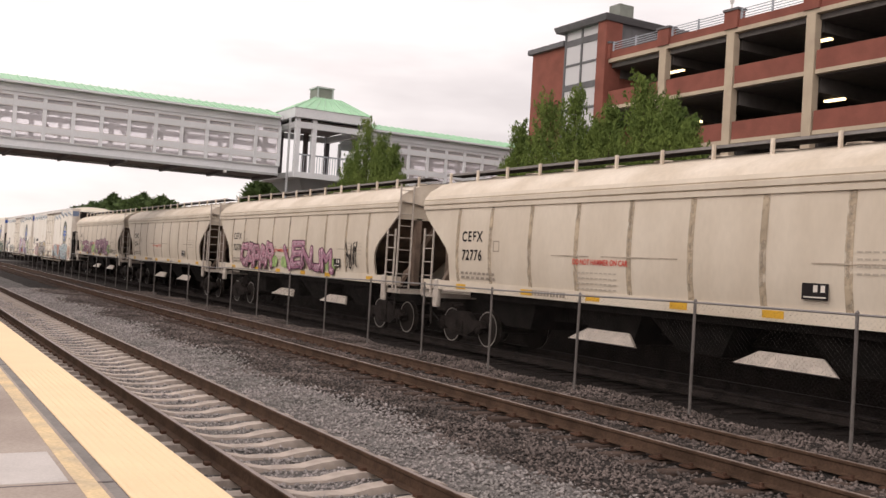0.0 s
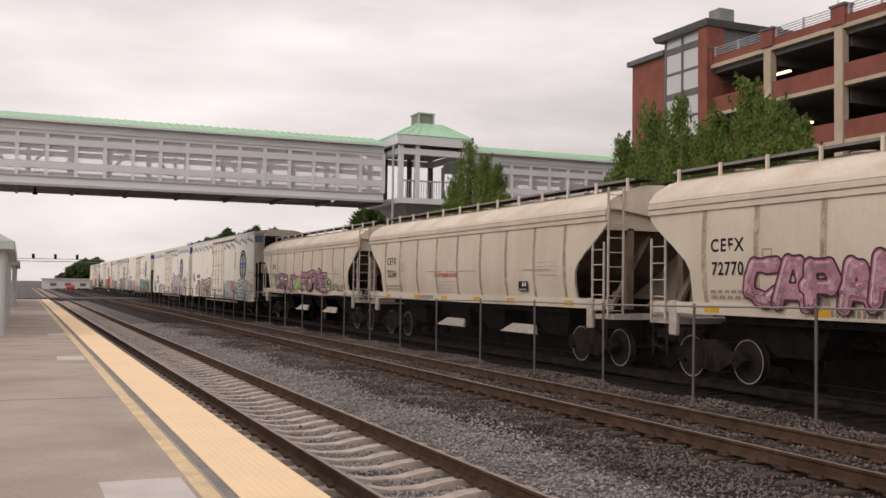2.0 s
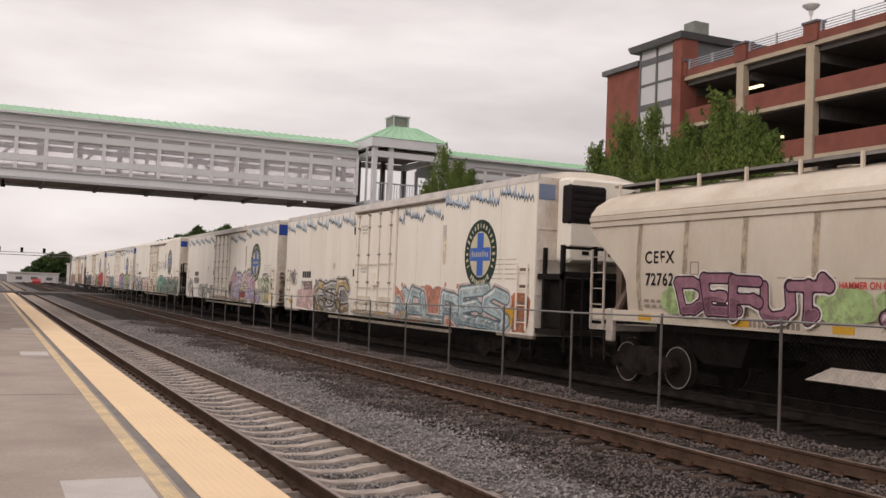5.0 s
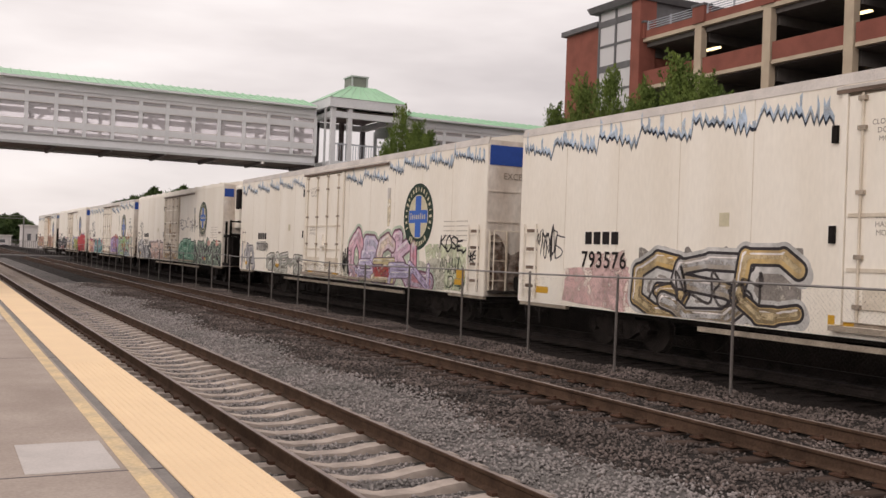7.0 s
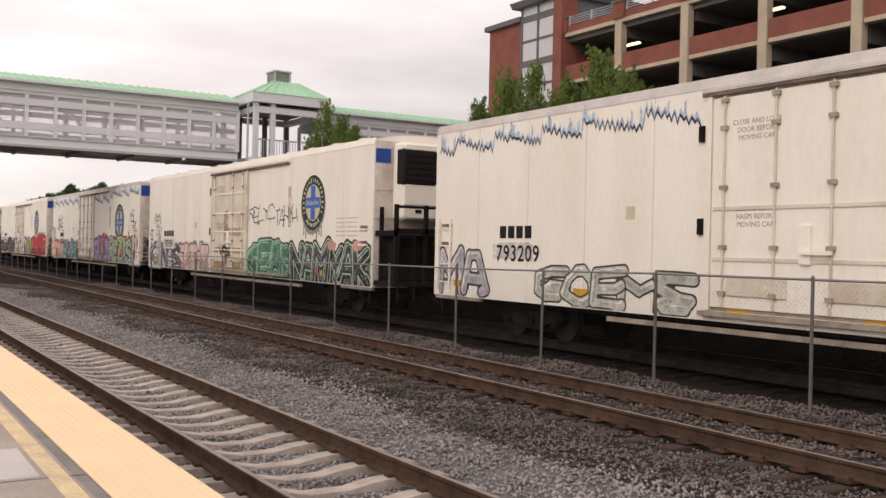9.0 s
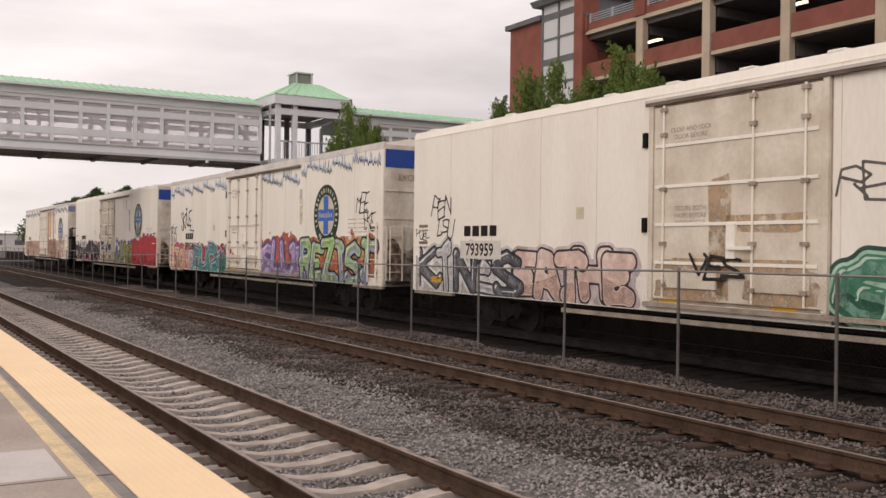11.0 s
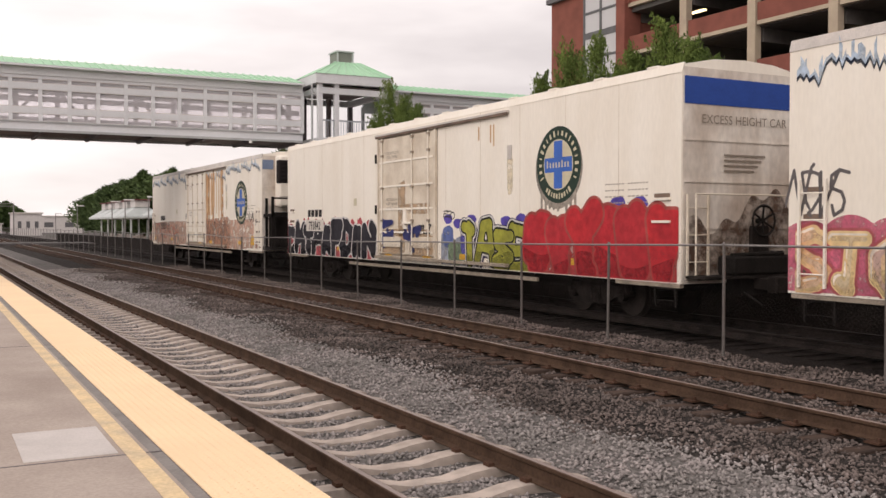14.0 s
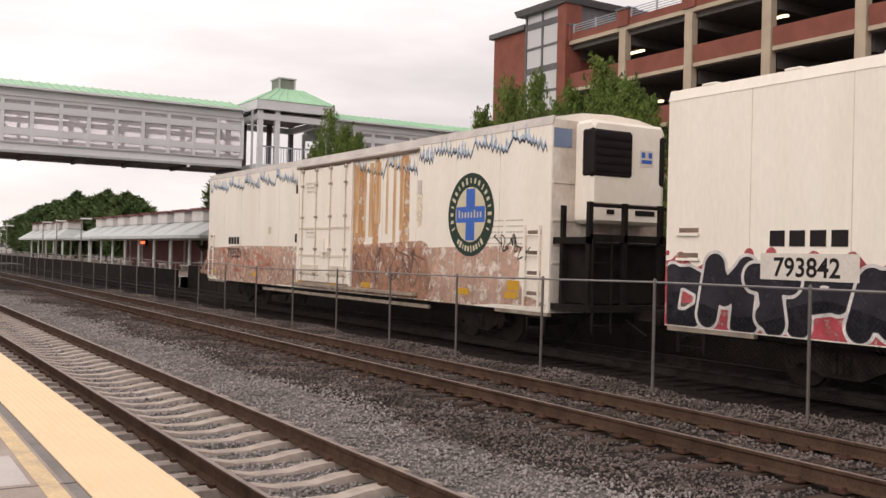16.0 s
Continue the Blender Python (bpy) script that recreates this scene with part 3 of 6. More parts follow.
def span(x0, x1, bays):
    w = (x1 - x0) / bays
    for y, d in ((BY, 0.10), (BY + BD, -0.10)):
        Geo().box(x0, x1, y - 0.06, y + 0.16, 6.70, 7.17).part("girder", M_BRIDGE, bridge)
        Geo().box(x0, x1, y - 0.16, y - 0.04, 6.62, 6.74).box(x0, x1, y - 0.12, y - 0.04, 7.10, 7.17).part("girder_flange", M_BRIDGED, bridge)
        for z0, z1 in ((7.55, 7.86), (8.76, 9.06), (9.30, 9.45)) if y == BY else ((9.06, 9.45),):
            Geo().box(x0, x1, y - 0.03, y + 0.10, z0, z1).part("rail_band", M_BRIDGE, bridge)
        Geo().box(x0, x1, y - 0.10, y + 0.10, 9.45, 9.95).part("fascia", M_BRIDGE, bridge)
        for k in range(0, bays + 1, 1 if y == BY else 4):
            x = x0 + k * w
            Geo().box(x - 0.09, x + 0.09, y - 0.05, y + 0.12, 7.17, 9.45).part("mullion", M_BRIDGE, bridge)
        for k in range(bays):
            x = x0 + k * w
            for z0, z1 in ((7.17, 7.55), (7.86, 8.76), (9.06, 9.30)):
                if y == BY:
                    pa = Geo().box(x + 0.09, x + w - 0.09, y + 0.03, y + 0.045, z0, z1).part("pane", M_PANE, bridge)
                    pa.visible_shadow = False
                    fr = 0.035
                    Geo().box(x + 0.09, x + w - 0.09, y - 0.02, y + 0.03, z0, z0 + fr).part("pane_bead", M_WHITEBL, bridge)
                    Geo().box(x + 0.09, x + w - 0.09, y - 0.02, y + 0.03, z1 - fr, z1).part("pane_bead", M_WHITEBL, bridge)
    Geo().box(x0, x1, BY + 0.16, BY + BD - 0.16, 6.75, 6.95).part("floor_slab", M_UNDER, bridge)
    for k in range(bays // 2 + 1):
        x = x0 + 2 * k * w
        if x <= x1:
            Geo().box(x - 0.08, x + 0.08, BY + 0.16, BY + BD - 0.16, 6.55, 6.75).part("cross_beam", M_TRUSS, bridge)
    # inner steel truss
    y = BY + 0.6
    for z0, z1, nm in ((7.22, 7.42, "lower_chord"), (8.22, 8.48, "middle_chord")):
        Geo().box(x0, x1, y - 0.1, y + 0.1, z0, z1).part(nm, M_TRUSS, bridge)
    k, x = 0, x0 + 0.7
    while x < x1 - 0.3:
        Geo().box(x - 0.12, x + 0.12, y - 0.08, y + 0.08, 7.42, 9.05).part("truss_post", M_TRUSS, bridge)
        if k % 3 != 2 and x + 1.2 < x1:
            s = 1 if k % 2 else -1
            xa, xb = (x, x + 1.1) if s > 0 else (x + 1.1, x)
            Geo().loft([[(xa - 0.1, y - 0.07, 7.55), (xa - 0.1, y + 0.07, 7.55), (xa + 0.1, y + 0.07, 7.55), (xa + 0.1, y - 0.07, 7.55)],
                        [(xb - 0.1, y - 0.07, 8.9), (xb - 0.1, y + 0.07, 8.9), (xb + 0.1, y + 0.07, 8.9), (xb + 0.1, y - 0.07, 8.9)]]).part("truss_brace", M_TRUSS, bridge)
        k += 1
        x += 1.95
    # roof
    ym = BY + BD / 2
    ri = Geo()
    ri.along_x([(BY - 0.35, 9.93), (ym, 10.62), (BY + BD + 0.35, 9.93), (BY + BD + 0.35, 9.86), (ym, 10.54), (BY - 0.35, 9.86)], [x0, x1])
    ri.part("roof", M_GREEN, bridge, "pale green standing-seam metal roof")
    seams = Geo()
    x = x0 + 0.2
    while x < x1:
        seams.along_x([(BY - 0.36, 9.935), (ym, 10.625), (ym, 10.675), (BY - 0.36, 9.985)], [x - 0.025, x + 0.025])
        x += 0.45
    tagged(seams.part("roof_seams", M_GREENS, bridge, "raised roof seams"), kind="stuff")
    Geo().box(x0, x1, BY - 0.42, BY - 0.33, 9.84, 9.95).part("gutter", M_BRIDGE, bridge)


span(-14.2, 18.95, 24)
span(24.6, 40.5, 12)
Geo().box(-15.6, -14.2, BY - 0.2, BY + BD + 0.2, -0.45, 10.2).part("end_pier", M_BRIDGE, bridge)
Geo().tube((0.5, BY + 0.4, 6.35), (0.5, BY + 0.4, 6.6), 0.06).tube((0.5, BY + 0.4, 6.22), (0.5, BY + 0.4, 6.36), 0.12).part("camera_dome", M_BLACK, bridge)
Geo().tube((15.9, BY - 0.1, 6.5), (15.9, BY - 0.1, 6.62), 0.10).part("lamp_globe", M_LAMP, bridge)

# stair tower
tower = thing("stair_tower", "open grey stair tower with green hipped roof and cupola", "tower")
TX0, TX1, TY0, TY1 = 19.6, 24.0, 51.7, 57.4
Geo().box(TX0, TX1, TY0, TY1, 6.60, 6.92).part("landing", M_BRIDGE, tower)
for x in (TX0 + 0.02, 20.62, TX1 - 0.29):
    for y in (TY0 + 0.02, TY1 - 0.3):
        # rear columns take a darker grey in place of shade inside the tower
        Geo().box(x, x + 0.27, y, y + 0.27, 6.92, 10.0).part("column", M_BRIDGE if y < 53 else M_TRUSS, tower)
for z0, z1 in ((9.42, 9.76), (9.98, 10.52)):
    e = 0.0 if z0 < 9.9 else 0.16
    Geo().box(TX0 - e, TX1 + e, TY0 - e, TY0 + 0.3, z0, z1).box(TX0 - e, TX1 + e, TY1 - 0.3, TY1 + e, z0, z1).box(TX0 - e, TX0 + 0.3, TY0 + 0.3, TY1 - 0.3, z0, z1).box(TX1 - 0.3, TX1 + e, TY0 + 0.3, TY1 - 0.3, z0, z1).part("beam", M_BRIDGE, tower)
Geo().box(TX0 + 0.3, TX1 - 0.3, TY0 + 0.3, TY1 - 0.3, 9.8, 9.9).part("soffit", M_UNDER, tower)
xm, ymid = 22.85, 54.75
Geo().loft([[(TX0 - 0.2, TY0 - 0.2, 10.52), (TX1 + 0.2, TY0 - 0.2, 10.52), (TX1 + 0.2, TY1 + 0.2, 10.52), (TX0 - 0.2, TY1 + 0.2, 10.52)],
            [(21.5, ymid - 1.0, 11.62), (23.05, ymid - 1.0, 11.62), (23.05, ymid + 1.0, 11.62), (21.5, ymid + 1.0, 11.62)]]).part("hipped_roof", M_GREEN, tower, "pale green metal hipped roof")
for k in range(9):
    u = k / 8
    Geo().tube((TX0 - 0.18 + u * (TX1 - TX0 + 0.36), TY0 - 0.2, 10.54), (21.5 + 1.55 * u, ymid - 1.0, 11.64), 0.03, 4).part("roof_seam", M_GREENS, tower)
cup = Geo().box(21.75, 22.75, ymid - 0.6, ymid + 0.6, 11.6, 12.28).part("cupola", M_COPPER, tower, "grey-green louvred cupola")
Geo().box(21.68, 22.82, ymid - 0.67, ymid + 0.67, 12.28, 12.36).part("cupola_cap", M_CANOPY, cup)
for x in (21.72, 22.68):
    Geo().box(x, x + 0.1, ymid - 0.64, ymid - 0.6, 11.62, 12.28).part("cupola_post", M_CANOPY, cup)
for x in np.arange(TX0 + 0.3, TX1 - 0.2, 0.16):
    Geo().box(float(x), float(x) + 0.03, TY0 + 0.1, TY0 + 0.13, 6.92, 7.88).part("baluster", M_RAILING, tower)
Geo().box(TX0 + 0.2, TX1 - 0.2, TY0 + 0.08, TY0 + 0.15, 7.88, 7.96).part("handrail", M_RAILING, tower)
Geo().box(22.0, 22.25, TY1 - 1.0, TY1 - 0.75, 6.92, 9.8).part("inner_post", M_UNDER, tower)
Geo().loft([[(21.3, 54, -0.4), (23.0, 54, -0.4), (23.0, 55.6, -0.4), (21.3, 55.6, -0.4)], [(21.3, 54, 5.2), (23.0, 54, 5.2), (23.0, 55.6, 5.2), (21.3, 55.6, 5.2)],
            [(20.2, 52.2, 6.6), (24.1, 52.2, 6.6), (24.1, 57, 6.6), (20.2, 57, 6.6)]]).part("pier", M_BRIDGED, tower, "flared grey support pier")
Geo().tube((19.35, TY0 + 0.3, -0.4), (19.35, TY0 + 0.3, 9.95), 0.07, 8).part("downpipe", M_BRIDGED, tower)

# ---- parking garage ----
GX = 40.7
garage = thing("parking_garage", "brick and tan concrete multi-storey parking garage", "building")
cols = [50.78 - 5.53 * k for k in range(13)]
tops_z = [16.95, 14.28, 11.14, 8.0, 4.86, 1.7]
for y in cols:
    Geo().box(GX - 0.08, GX + 0.42, y - 0.26, y + 0.34, -0.45, 16.2, 0.03).part("column", M_PRECAST, garage)
    Geo().box(GX - 0.15, GX + 0.45, y - 0.5, y + 0.5, 16.44, 17.45).part("parapet_pier", M_BRICK, garage)
    Geo().box(GX - 0.22, GX + 0.52, y - 0.57, y + 0.57, 17.45, 17.58).part("pier_cap", M_DARKMET, garage)
for i, y in enumerate(cols[:-1]):
    a, b = cols[i + 1] + 0.36, y - 0.36
    for j, zt in enumerate(tops_z):
        if j == 0:
            Geo().box(GX, GX + 0.25, a + 0.14, b - 0.14, 16.44, 16.92).part("parapet", M_BRICK, garage)
            Geo().box(GX - 0.05, GX + 0.3, a - 0.36, b + 0.36, 16.2, 16.44).part("precast_band", M_PRECAST, garage)
            for z in (17.05, 17.2, 17.35, 17.5):
                Geo().box(GX + 0.08, GX + 0.12, a, b, z - 0.02, z + 0.02).part("guard_rail", M_RAILING, garage)
            for y2 in (a + 0.2, (a + b) / 2, b - 0.2):
                Geo().box(GX + 0.06, GX + 0.14, y2 - 0.05, y2 + 0.05, 16.92, 17.58).part("guard_post", M_RAILING, garage)
        else:
            Geo().box(GX, GX + 0.22, a, b, zt - 1.02, zt).part("spandrel", M_BRICK, garage, "red brick spandrel")
            Geo().box(GX - 0.04, GX + 0.26, a, b, zt - 1.24, zt - 1.02).part("precast_band", M_PRECAST, garage)
for zt in tops_z:
    dz = 0.25 if zt > 16 else 0.0
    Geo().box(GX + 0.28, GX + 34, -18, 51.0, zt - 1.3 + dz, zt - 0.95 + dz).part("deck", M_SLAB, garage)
# unseen closing wall, added to keep daylight out of the decks
Geo().box(GX + 33, GX + 34, -18, 51, -0.45, 16.2).part("light_stop_wall", M_SLAB, garage)
Geo().box(GX + 0.3, GX + 34, -18.4, -18, -0.45, 16.2).part("end_wall", M_BRICK, garage)
Geo().box(GX + 0.6, GX + 34, 50.6, 51.0, -0.45, 16.9).part("end_wall", M_BRICK, garage)
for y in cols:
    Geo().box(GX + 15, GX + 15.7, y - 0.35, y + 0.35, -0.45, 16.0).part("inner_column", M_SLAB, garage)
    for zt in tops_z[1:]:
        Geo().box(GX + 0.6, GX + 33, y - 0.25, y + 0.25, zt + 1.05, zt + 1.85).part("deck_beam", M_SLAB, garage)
# stair and lift tower at the corner
Geo().box(GX - 0.35, GX + 1.0, 50.5, 51.4, -0.45, 19.0).part("tower_pier", M_BRICK, garage)
Geo().box(GX + 0.5, GX + 7, 51.4, 55.2, -0.45, 0.5).part("tower_base", M_BRICK, garage)
Geo().box(GX + 6.5, GX + 7, 50.8, 55.4, -0.45, 19.0).part("tower_back", M_BRICK, garage)
for zt in (3, 6.1, 9.3, 12.5, 15.6):
    Geo().box(GX + 0.3, GX + 6.5, 51.4, 55.3, zt - 0.15, zt + 0.15).part("landing", M_SLAB, garage)
for y in (51.5, 53.4, 55.25):
    Geo().box(GX - 0.12, GX + 0.05, y - 0.09, y + 0.09, 0.5, 19.0).part("glazing_bar", M_DARKMET, garage)
for z in [0.9 + 1.57 * k for k in range(12)]:
    th = 0.22 if abs((z - 0.9) / 1.57 % 2 - 1) < 0.1 else 0.08
    Geo().box(GX - 0.10, GX + 0.04, 51.4, 55.3, z - th, z + th).part("glazing_rail", M_DARKMET, garage)
    for y0, y1 in ((51.59, 53.31), (53.49, 55.16)):
        ob = Geo().box(GX - 0.05, GX - 0.03, y0, y1, z + th, min(z + 1.57 - 0.08, 19.0)).part("pane", M_GLASS, garage)
        ob.visible_shadow = False
for z in (3.0, 9.0, 15.0):
    Geo().tube((GX + 3, 52, z + 0.2), (GX + 5, 54.8, z + 2.6), 0.18, 6).part("stair_stringer", M_SLAB, garage)
Geo().loft([[(GX - 0.5, 50.4, 19.0), (GX + 8, 50.4, 19.0), (GX + 8, 55.9, 19.0), (GX - 0.5, 55.9, 19.0)], [(GX - 0.65, 50.2, 19.4), (GX + 8.2, 50.2, 19.4), (GX + 8.2, 56.05, 19.4), (GX - 0.65, 56.05, 19.4)]]).part("tower_roof", M_DARKMET, garage, "flat dark grey overhanging roof")
Geo().box(GX + 1.0, GX + 2.2, 50.9, 52.0, 19.4, 20.45).part("roof_vent", M_COPPER, garage)
Geo().box(GX + 0.6, GX + 6.5, 50.7, 50.9, 16.9, 19.0).part("tower_side_glass", M_DARKMET, garage)
Geo().box(GX + 0.1, GX + 9, 55.6, 59.5, -0.45, 18.15).part("corner_block", M_BRICK, garage, "red brick corner block")
Geo().box(GX - 0.2, GX + 9.2, 55.4, 59.8, 18.15, 18.5).part("corner_roof", M_DARKMET, garage)
# lit tubes on the deck ceilings
tube = thing("ceiling_light", "lit warm fluorescent tube under a garage deck", "lamp", "garage tubes", (43.0, 46.5, 15.33))
Geo().box(-0.10, 0.10, -0.62, 0.62, 0.0, 0.12).part("tube", M_TUBE, tube)
Geo().box(-0.12, 0.12, -0.66, 0.66, 0.12, 0.2).part("housing", M_SLAB, tube)
Geo().tube((0, 0, 0.2), (0, 0, 0.6), 0.03).part("hanger", M_SLAB, tube)
for y, z in ((35.4, 15.36), (34.4, 12.02), (44.7, 11.88), (24.0, 15.36), (23.2, 12.0), (13.0, 15.36)):
    copy_thing(tube, pose(43.0, y, z))
lamp = thing("roof_deck_lamp", "white saucer lamp on a thin post on the garage roof", "street lamp", at=(46.0, 45.0, 15.9))
Geo().tube((0, 0, 0), (0, 0, 4.1), 0.07, 8, 0.05).part("post", M_LAMP, lamp)
Geo().loft([[(r * math.cos(a * math.pi / 6), r * math.sin(a * math.pi / 6), z) for a in range(12)] for r, z in ((0.1, 4.1), (0.16, 4.42), (0.50, 4.68), (0.54, 4.78), (0.25, 4.88))]).part("lamp_head", M_LAMP, lamp, smooth=True)


# ---- trees ----
def foliage(h, r, n, seed, conical=True, leaf=0.22):
    """Leaf clumps as many small blades round a cone or crown, with gaps between lobes."""
    q = np.random.default_rng(seed)
    u = q.random(n) ** (1.25 if conical else 0.9)
    az = q.random(n) * 6.283
    lob = 0.80 + 0.22 * np.sin(az * 3 + u * 9 + seed) + 0.18 * np.sin(az * 7 - u * 23 + seed * 2)
    prof = (1 - u ** 1.9) ** 0.9 * np.minimum(1, u * 9 + 0.55) if conical else np.sqrt(np.maximum(0, 1 - (2 * u - 0.9) ** 2 * 0.95))
    rad = r * prof * lob * (0.55 + 0.5 * q.random(n) ** 0.5)
    c = np.stack([rad * np.cos(az), rad * np.sin(az), u * h], -1)
    c += q.normal(0, 0.06, (n, 3))
    if conical:
        # upswept sprays over a denser core
        k = 150
        uk = q.random(k) ** 1.1
        ak = q.random(k) * 6.283
        rk = r * (1 - uk) ** 0.7 * (0.35 + 0.42 * q.random(k))
        lk = r * (0.30 + 0.40 * q.random(k)) * (1.1 - 0.6 * uk)
        j = q.integers(0, k, n)
        sp = q.random(n) ** 0.8
        out = 0.30 + 0.22 * q.random(k)
        pos = np.stack([(rk[j] + sp * lk[j] * out[j]) * np.cos(ak[j]), (rk[j] + sp * lk[j] * out[j]) * np.sin(ak[j]), uk[j] * h * 0.92 + sp * lk[j] * 1.45], -1)
        pos += q.normal(0, 1, (n, 3)) * (0.17 * (1.12 - sp))[:, None]
        core = q.random(n) < 0.34
        c[:, :2] *= (0.80 - 0.25 * u)[:, None]
        c[:, 2] *= 0.95
        c = np.where(core[:, None], c, pos)
    d = np.stack([np.cos(az) * 0.7, np.sin(az) * 0.7, np.full(n, 1.5 if conical else 0.3)], -1) + q.normal(0, 0.45, (n, 3))
    d /= np.linalg.norm(d, axis=1)[:, None]
    s = np.cross(d, q.normal(0, 1, (n, 3)))
    s /= np.linalg.norm(s, axis=1)[:, None] + 1e-6
    ln = leaf * (0.6 + 0.8 * q.random(n))[:, None]
    a = c - s * ln * 0.34
    b = c + s * ln * 0.34
    t = c + d * ln * 1.3
    m = c - d * ln * 0.4
    vs = np.stack([m, a, t, b], 1).reshape(-1, 3)
    k = (np.arange(n) * 4)[:, None]
    ts = np.concatenate([k + np.array([[0, 1, 2]]), k + np.array([[0, 2, 3]])], 1).reshape(-1, 3)
    return vs, ts


def tree(name, at, h, r, seed, material, label, conical=True, n=5200, leaf=0.22, low=0.12):
    tr = thing(name, label, "tree", "trees by the tracks" if conical else "distant trees", at)
    v, t = foliage(h * (1 - low), r, n, seed, conical, leaf)
    v[:, 2] += h * low
    cr = new("crown", soup("crown", v, t, material))
    cr.parent = tr
    Geo().tube((0, 0, -0.1), (0, 0, h * 0.9), 0.16 * h / 8, 8, 0.02).part("trunk", M_BARK, tr)
    lm = Geo()
    q = random.Random(seed)
    for k in range(9):
        z, az = h * (0.15 + 0.075 * k), q.random() * 6.28
        e = r * (1 - 0.085 * k) * 0.75
        lm.tube((0, 0, z), (e * math.cos(az), e * math.sin(az), z + e * 0.8), 0.05, 5, 0.01)
    lm.part("limbs", M_BARK, tr)
    return tr


CEDAR = "tall bushy green cedar beside the far platform"
for i, (x, y, zt, r) in enumerate([(20.4, 43.8, 9.15, 1.7), (20.5, 42.4, 8.3, 1.4), (20.4, 40.9, 7.95, 1.15), (20.7, 46.1, 7.5, 1.4), (20.3, 41.7, 6.9, 1.9), (20.4, 45.2, 7.4, 2.0), (20.6, 47.6, 6.2, 1.2), (20.3, 40.0, 6.3, 1.0),
                                  (20.5, 30.5, 7.7, 1.0), (20.7, 31.5, 6.4, 0.8), (20.5, 28.6, 8.55, 1.55), (20.6, 29.5, 7.2, 1.2), (20.4, 27.0, 8.6, 1.45), (20.9, 26.0, 7.5, 1.4), (20.5, 25.2, 7.9, 1.2), (21.0, 24.3, 7.5, 1.4),
                                  (20.5, 23.6, 8.55, 1.35), (20.6, 22.9, 7.3, 1.2), (20.4, 22.2, 7.7, 1.2), (20.6, 21.6, 7.0, 0.95), (21.6, 27.8, 7.1, 1.6), (21.7, 23.2, 7.0, 1.5)]):
    zb = -0.42
    tree("cedar_tree", (x, y, zb), zt - zb, r * (1.42 if y < 38 else 1.2), 11 + i, M_LEAF, CEDAR, n=24000, leaf=0.058)
for i, (x, y, zt, r) in enumerate([(26, 73.5, 8.2, 2.6), (26, 104, 6.6, 3), (26, 117, 8.4, 4.0), (27, 112, 8.0, 3.5), (28, 130, 8.6, 4), (28, 150, 9.0, 4.2), (29, 168, 9.2, 5), (32, 192, 9.5, 5), (33, 215, 9, 6), (27, 140, 9.4, 2.0),
                                  (38, 250, 9.5, 7), (44, 290, 10, 8)]):
    zb = 0.34 if 57 < y < 150 else -0.42
    tree("broadleaf_tree", (x, y, zb), zt - zb, r, 60 + i, M_LEAFD, "dark green leafy tree behind the far platform", False, 5200, 0.42, 0.1)
for i, (x, y, h, r) in enumerate([(13.5, 288, 6.4, 2.8), (16.5, 292, 8.2, 3.4), (19.5, 290, 8.6, 3.6), (22.5, 300, 7.0, 3.2), (11.0, 300, 4.0, 2.0)]):
    tree("broadleaf_tree", (x, y, -0.46), h, r, 90 + i, M_LEAFD, "dark distant leafy tree beyond the crossing", False, 3500, 0.6, 0.1)

# ---- far end: crossing, low buildings, a parked car, a signal gantry ----
tagged(Geo().box(-60, 60, 113, 121, -0.4, -0.012).part("road_crossing", M_ASPH), "grey asphalt road crossing over the tracks", "road", kind="structure")
for x, y, w, d, h, nm in ((20.5, 240, 6, 10, 5.0, "white_shed"), (11.0, 270, 12, 10, 2.6, "low_building"), (33, 320, 20, 14, 5.0, "low_building")):
    b = thing(nm, "plain pale distant building beyond the crossing", "building", at=(x, y, -0.46))
    Geo().box(-w / 2, w / 2, 0, d, 0, h).part("wall", M_WHITEBL, b)
    Geo().box(-w / 2 - 0.3, w / 2 + 0.3, -0.3, d + 0.3, h, h + 0.3).part("roof", M_ROOF, b)
    for k in range(3):
        Geo().box(-w / 2 + w * (0.15 + 0.3 * k), -w / 2 + w * (0.28 + 0.3 * k), -0.03, 0.0, h * 0.35, h * 0.65).part("window", M_DARKMET, b)
car = thing("parked_car", "red parked car near the crossing", "car", at=(10.2, 235, -0.46))
Geo().along_x([(-2.1, 0.3), (2.1, 0.3), (2.15, 0.75), (1.2, 0.9), (0.7, 1.4), (-1.1, 1.42), (-1.7, 0.95), (-2.15, 0.85)], [-0.85, 0.85]).part("body", M_REDCAR, car)
for x in (-0.86, 0.7):
    for y in (-1.3, 1.3):
        Geo().tube((x, y, 0.32), (x + 0.16, y, 0.32), 0.32, 12).part("wheel", M_BLACK, car)
gan = thing("signal_gantry", "thin grey signal gantry over the distant tracks", "signal", at=(6, 205, -0.46))
Geo().tube((-9.5, 0, 0), (-9.5, 0, 6.6), 0.12).part("mast", M_GALV, gan)
Geo().tube((9, 0, 0), (9, 0, 6.6), 0.12).part("mast", M_GALV, gan)
Geo().box(-9.5, 9, -0.1, 0.1, 6.0, 6.12).box(-9.5, 9, -0.1, 0.1, 6.5, 6.6).part("beam", M_GALV, gan)
for x in (-4, 0, 4):
    Geo().box(x - 0.25, x + 0.25, -0.25, -0.1, 6.6, 7.5).part("signal_head", M_BLACK, gan)


# ---- the train ----
CX, SPEED = 14.25, 12.02


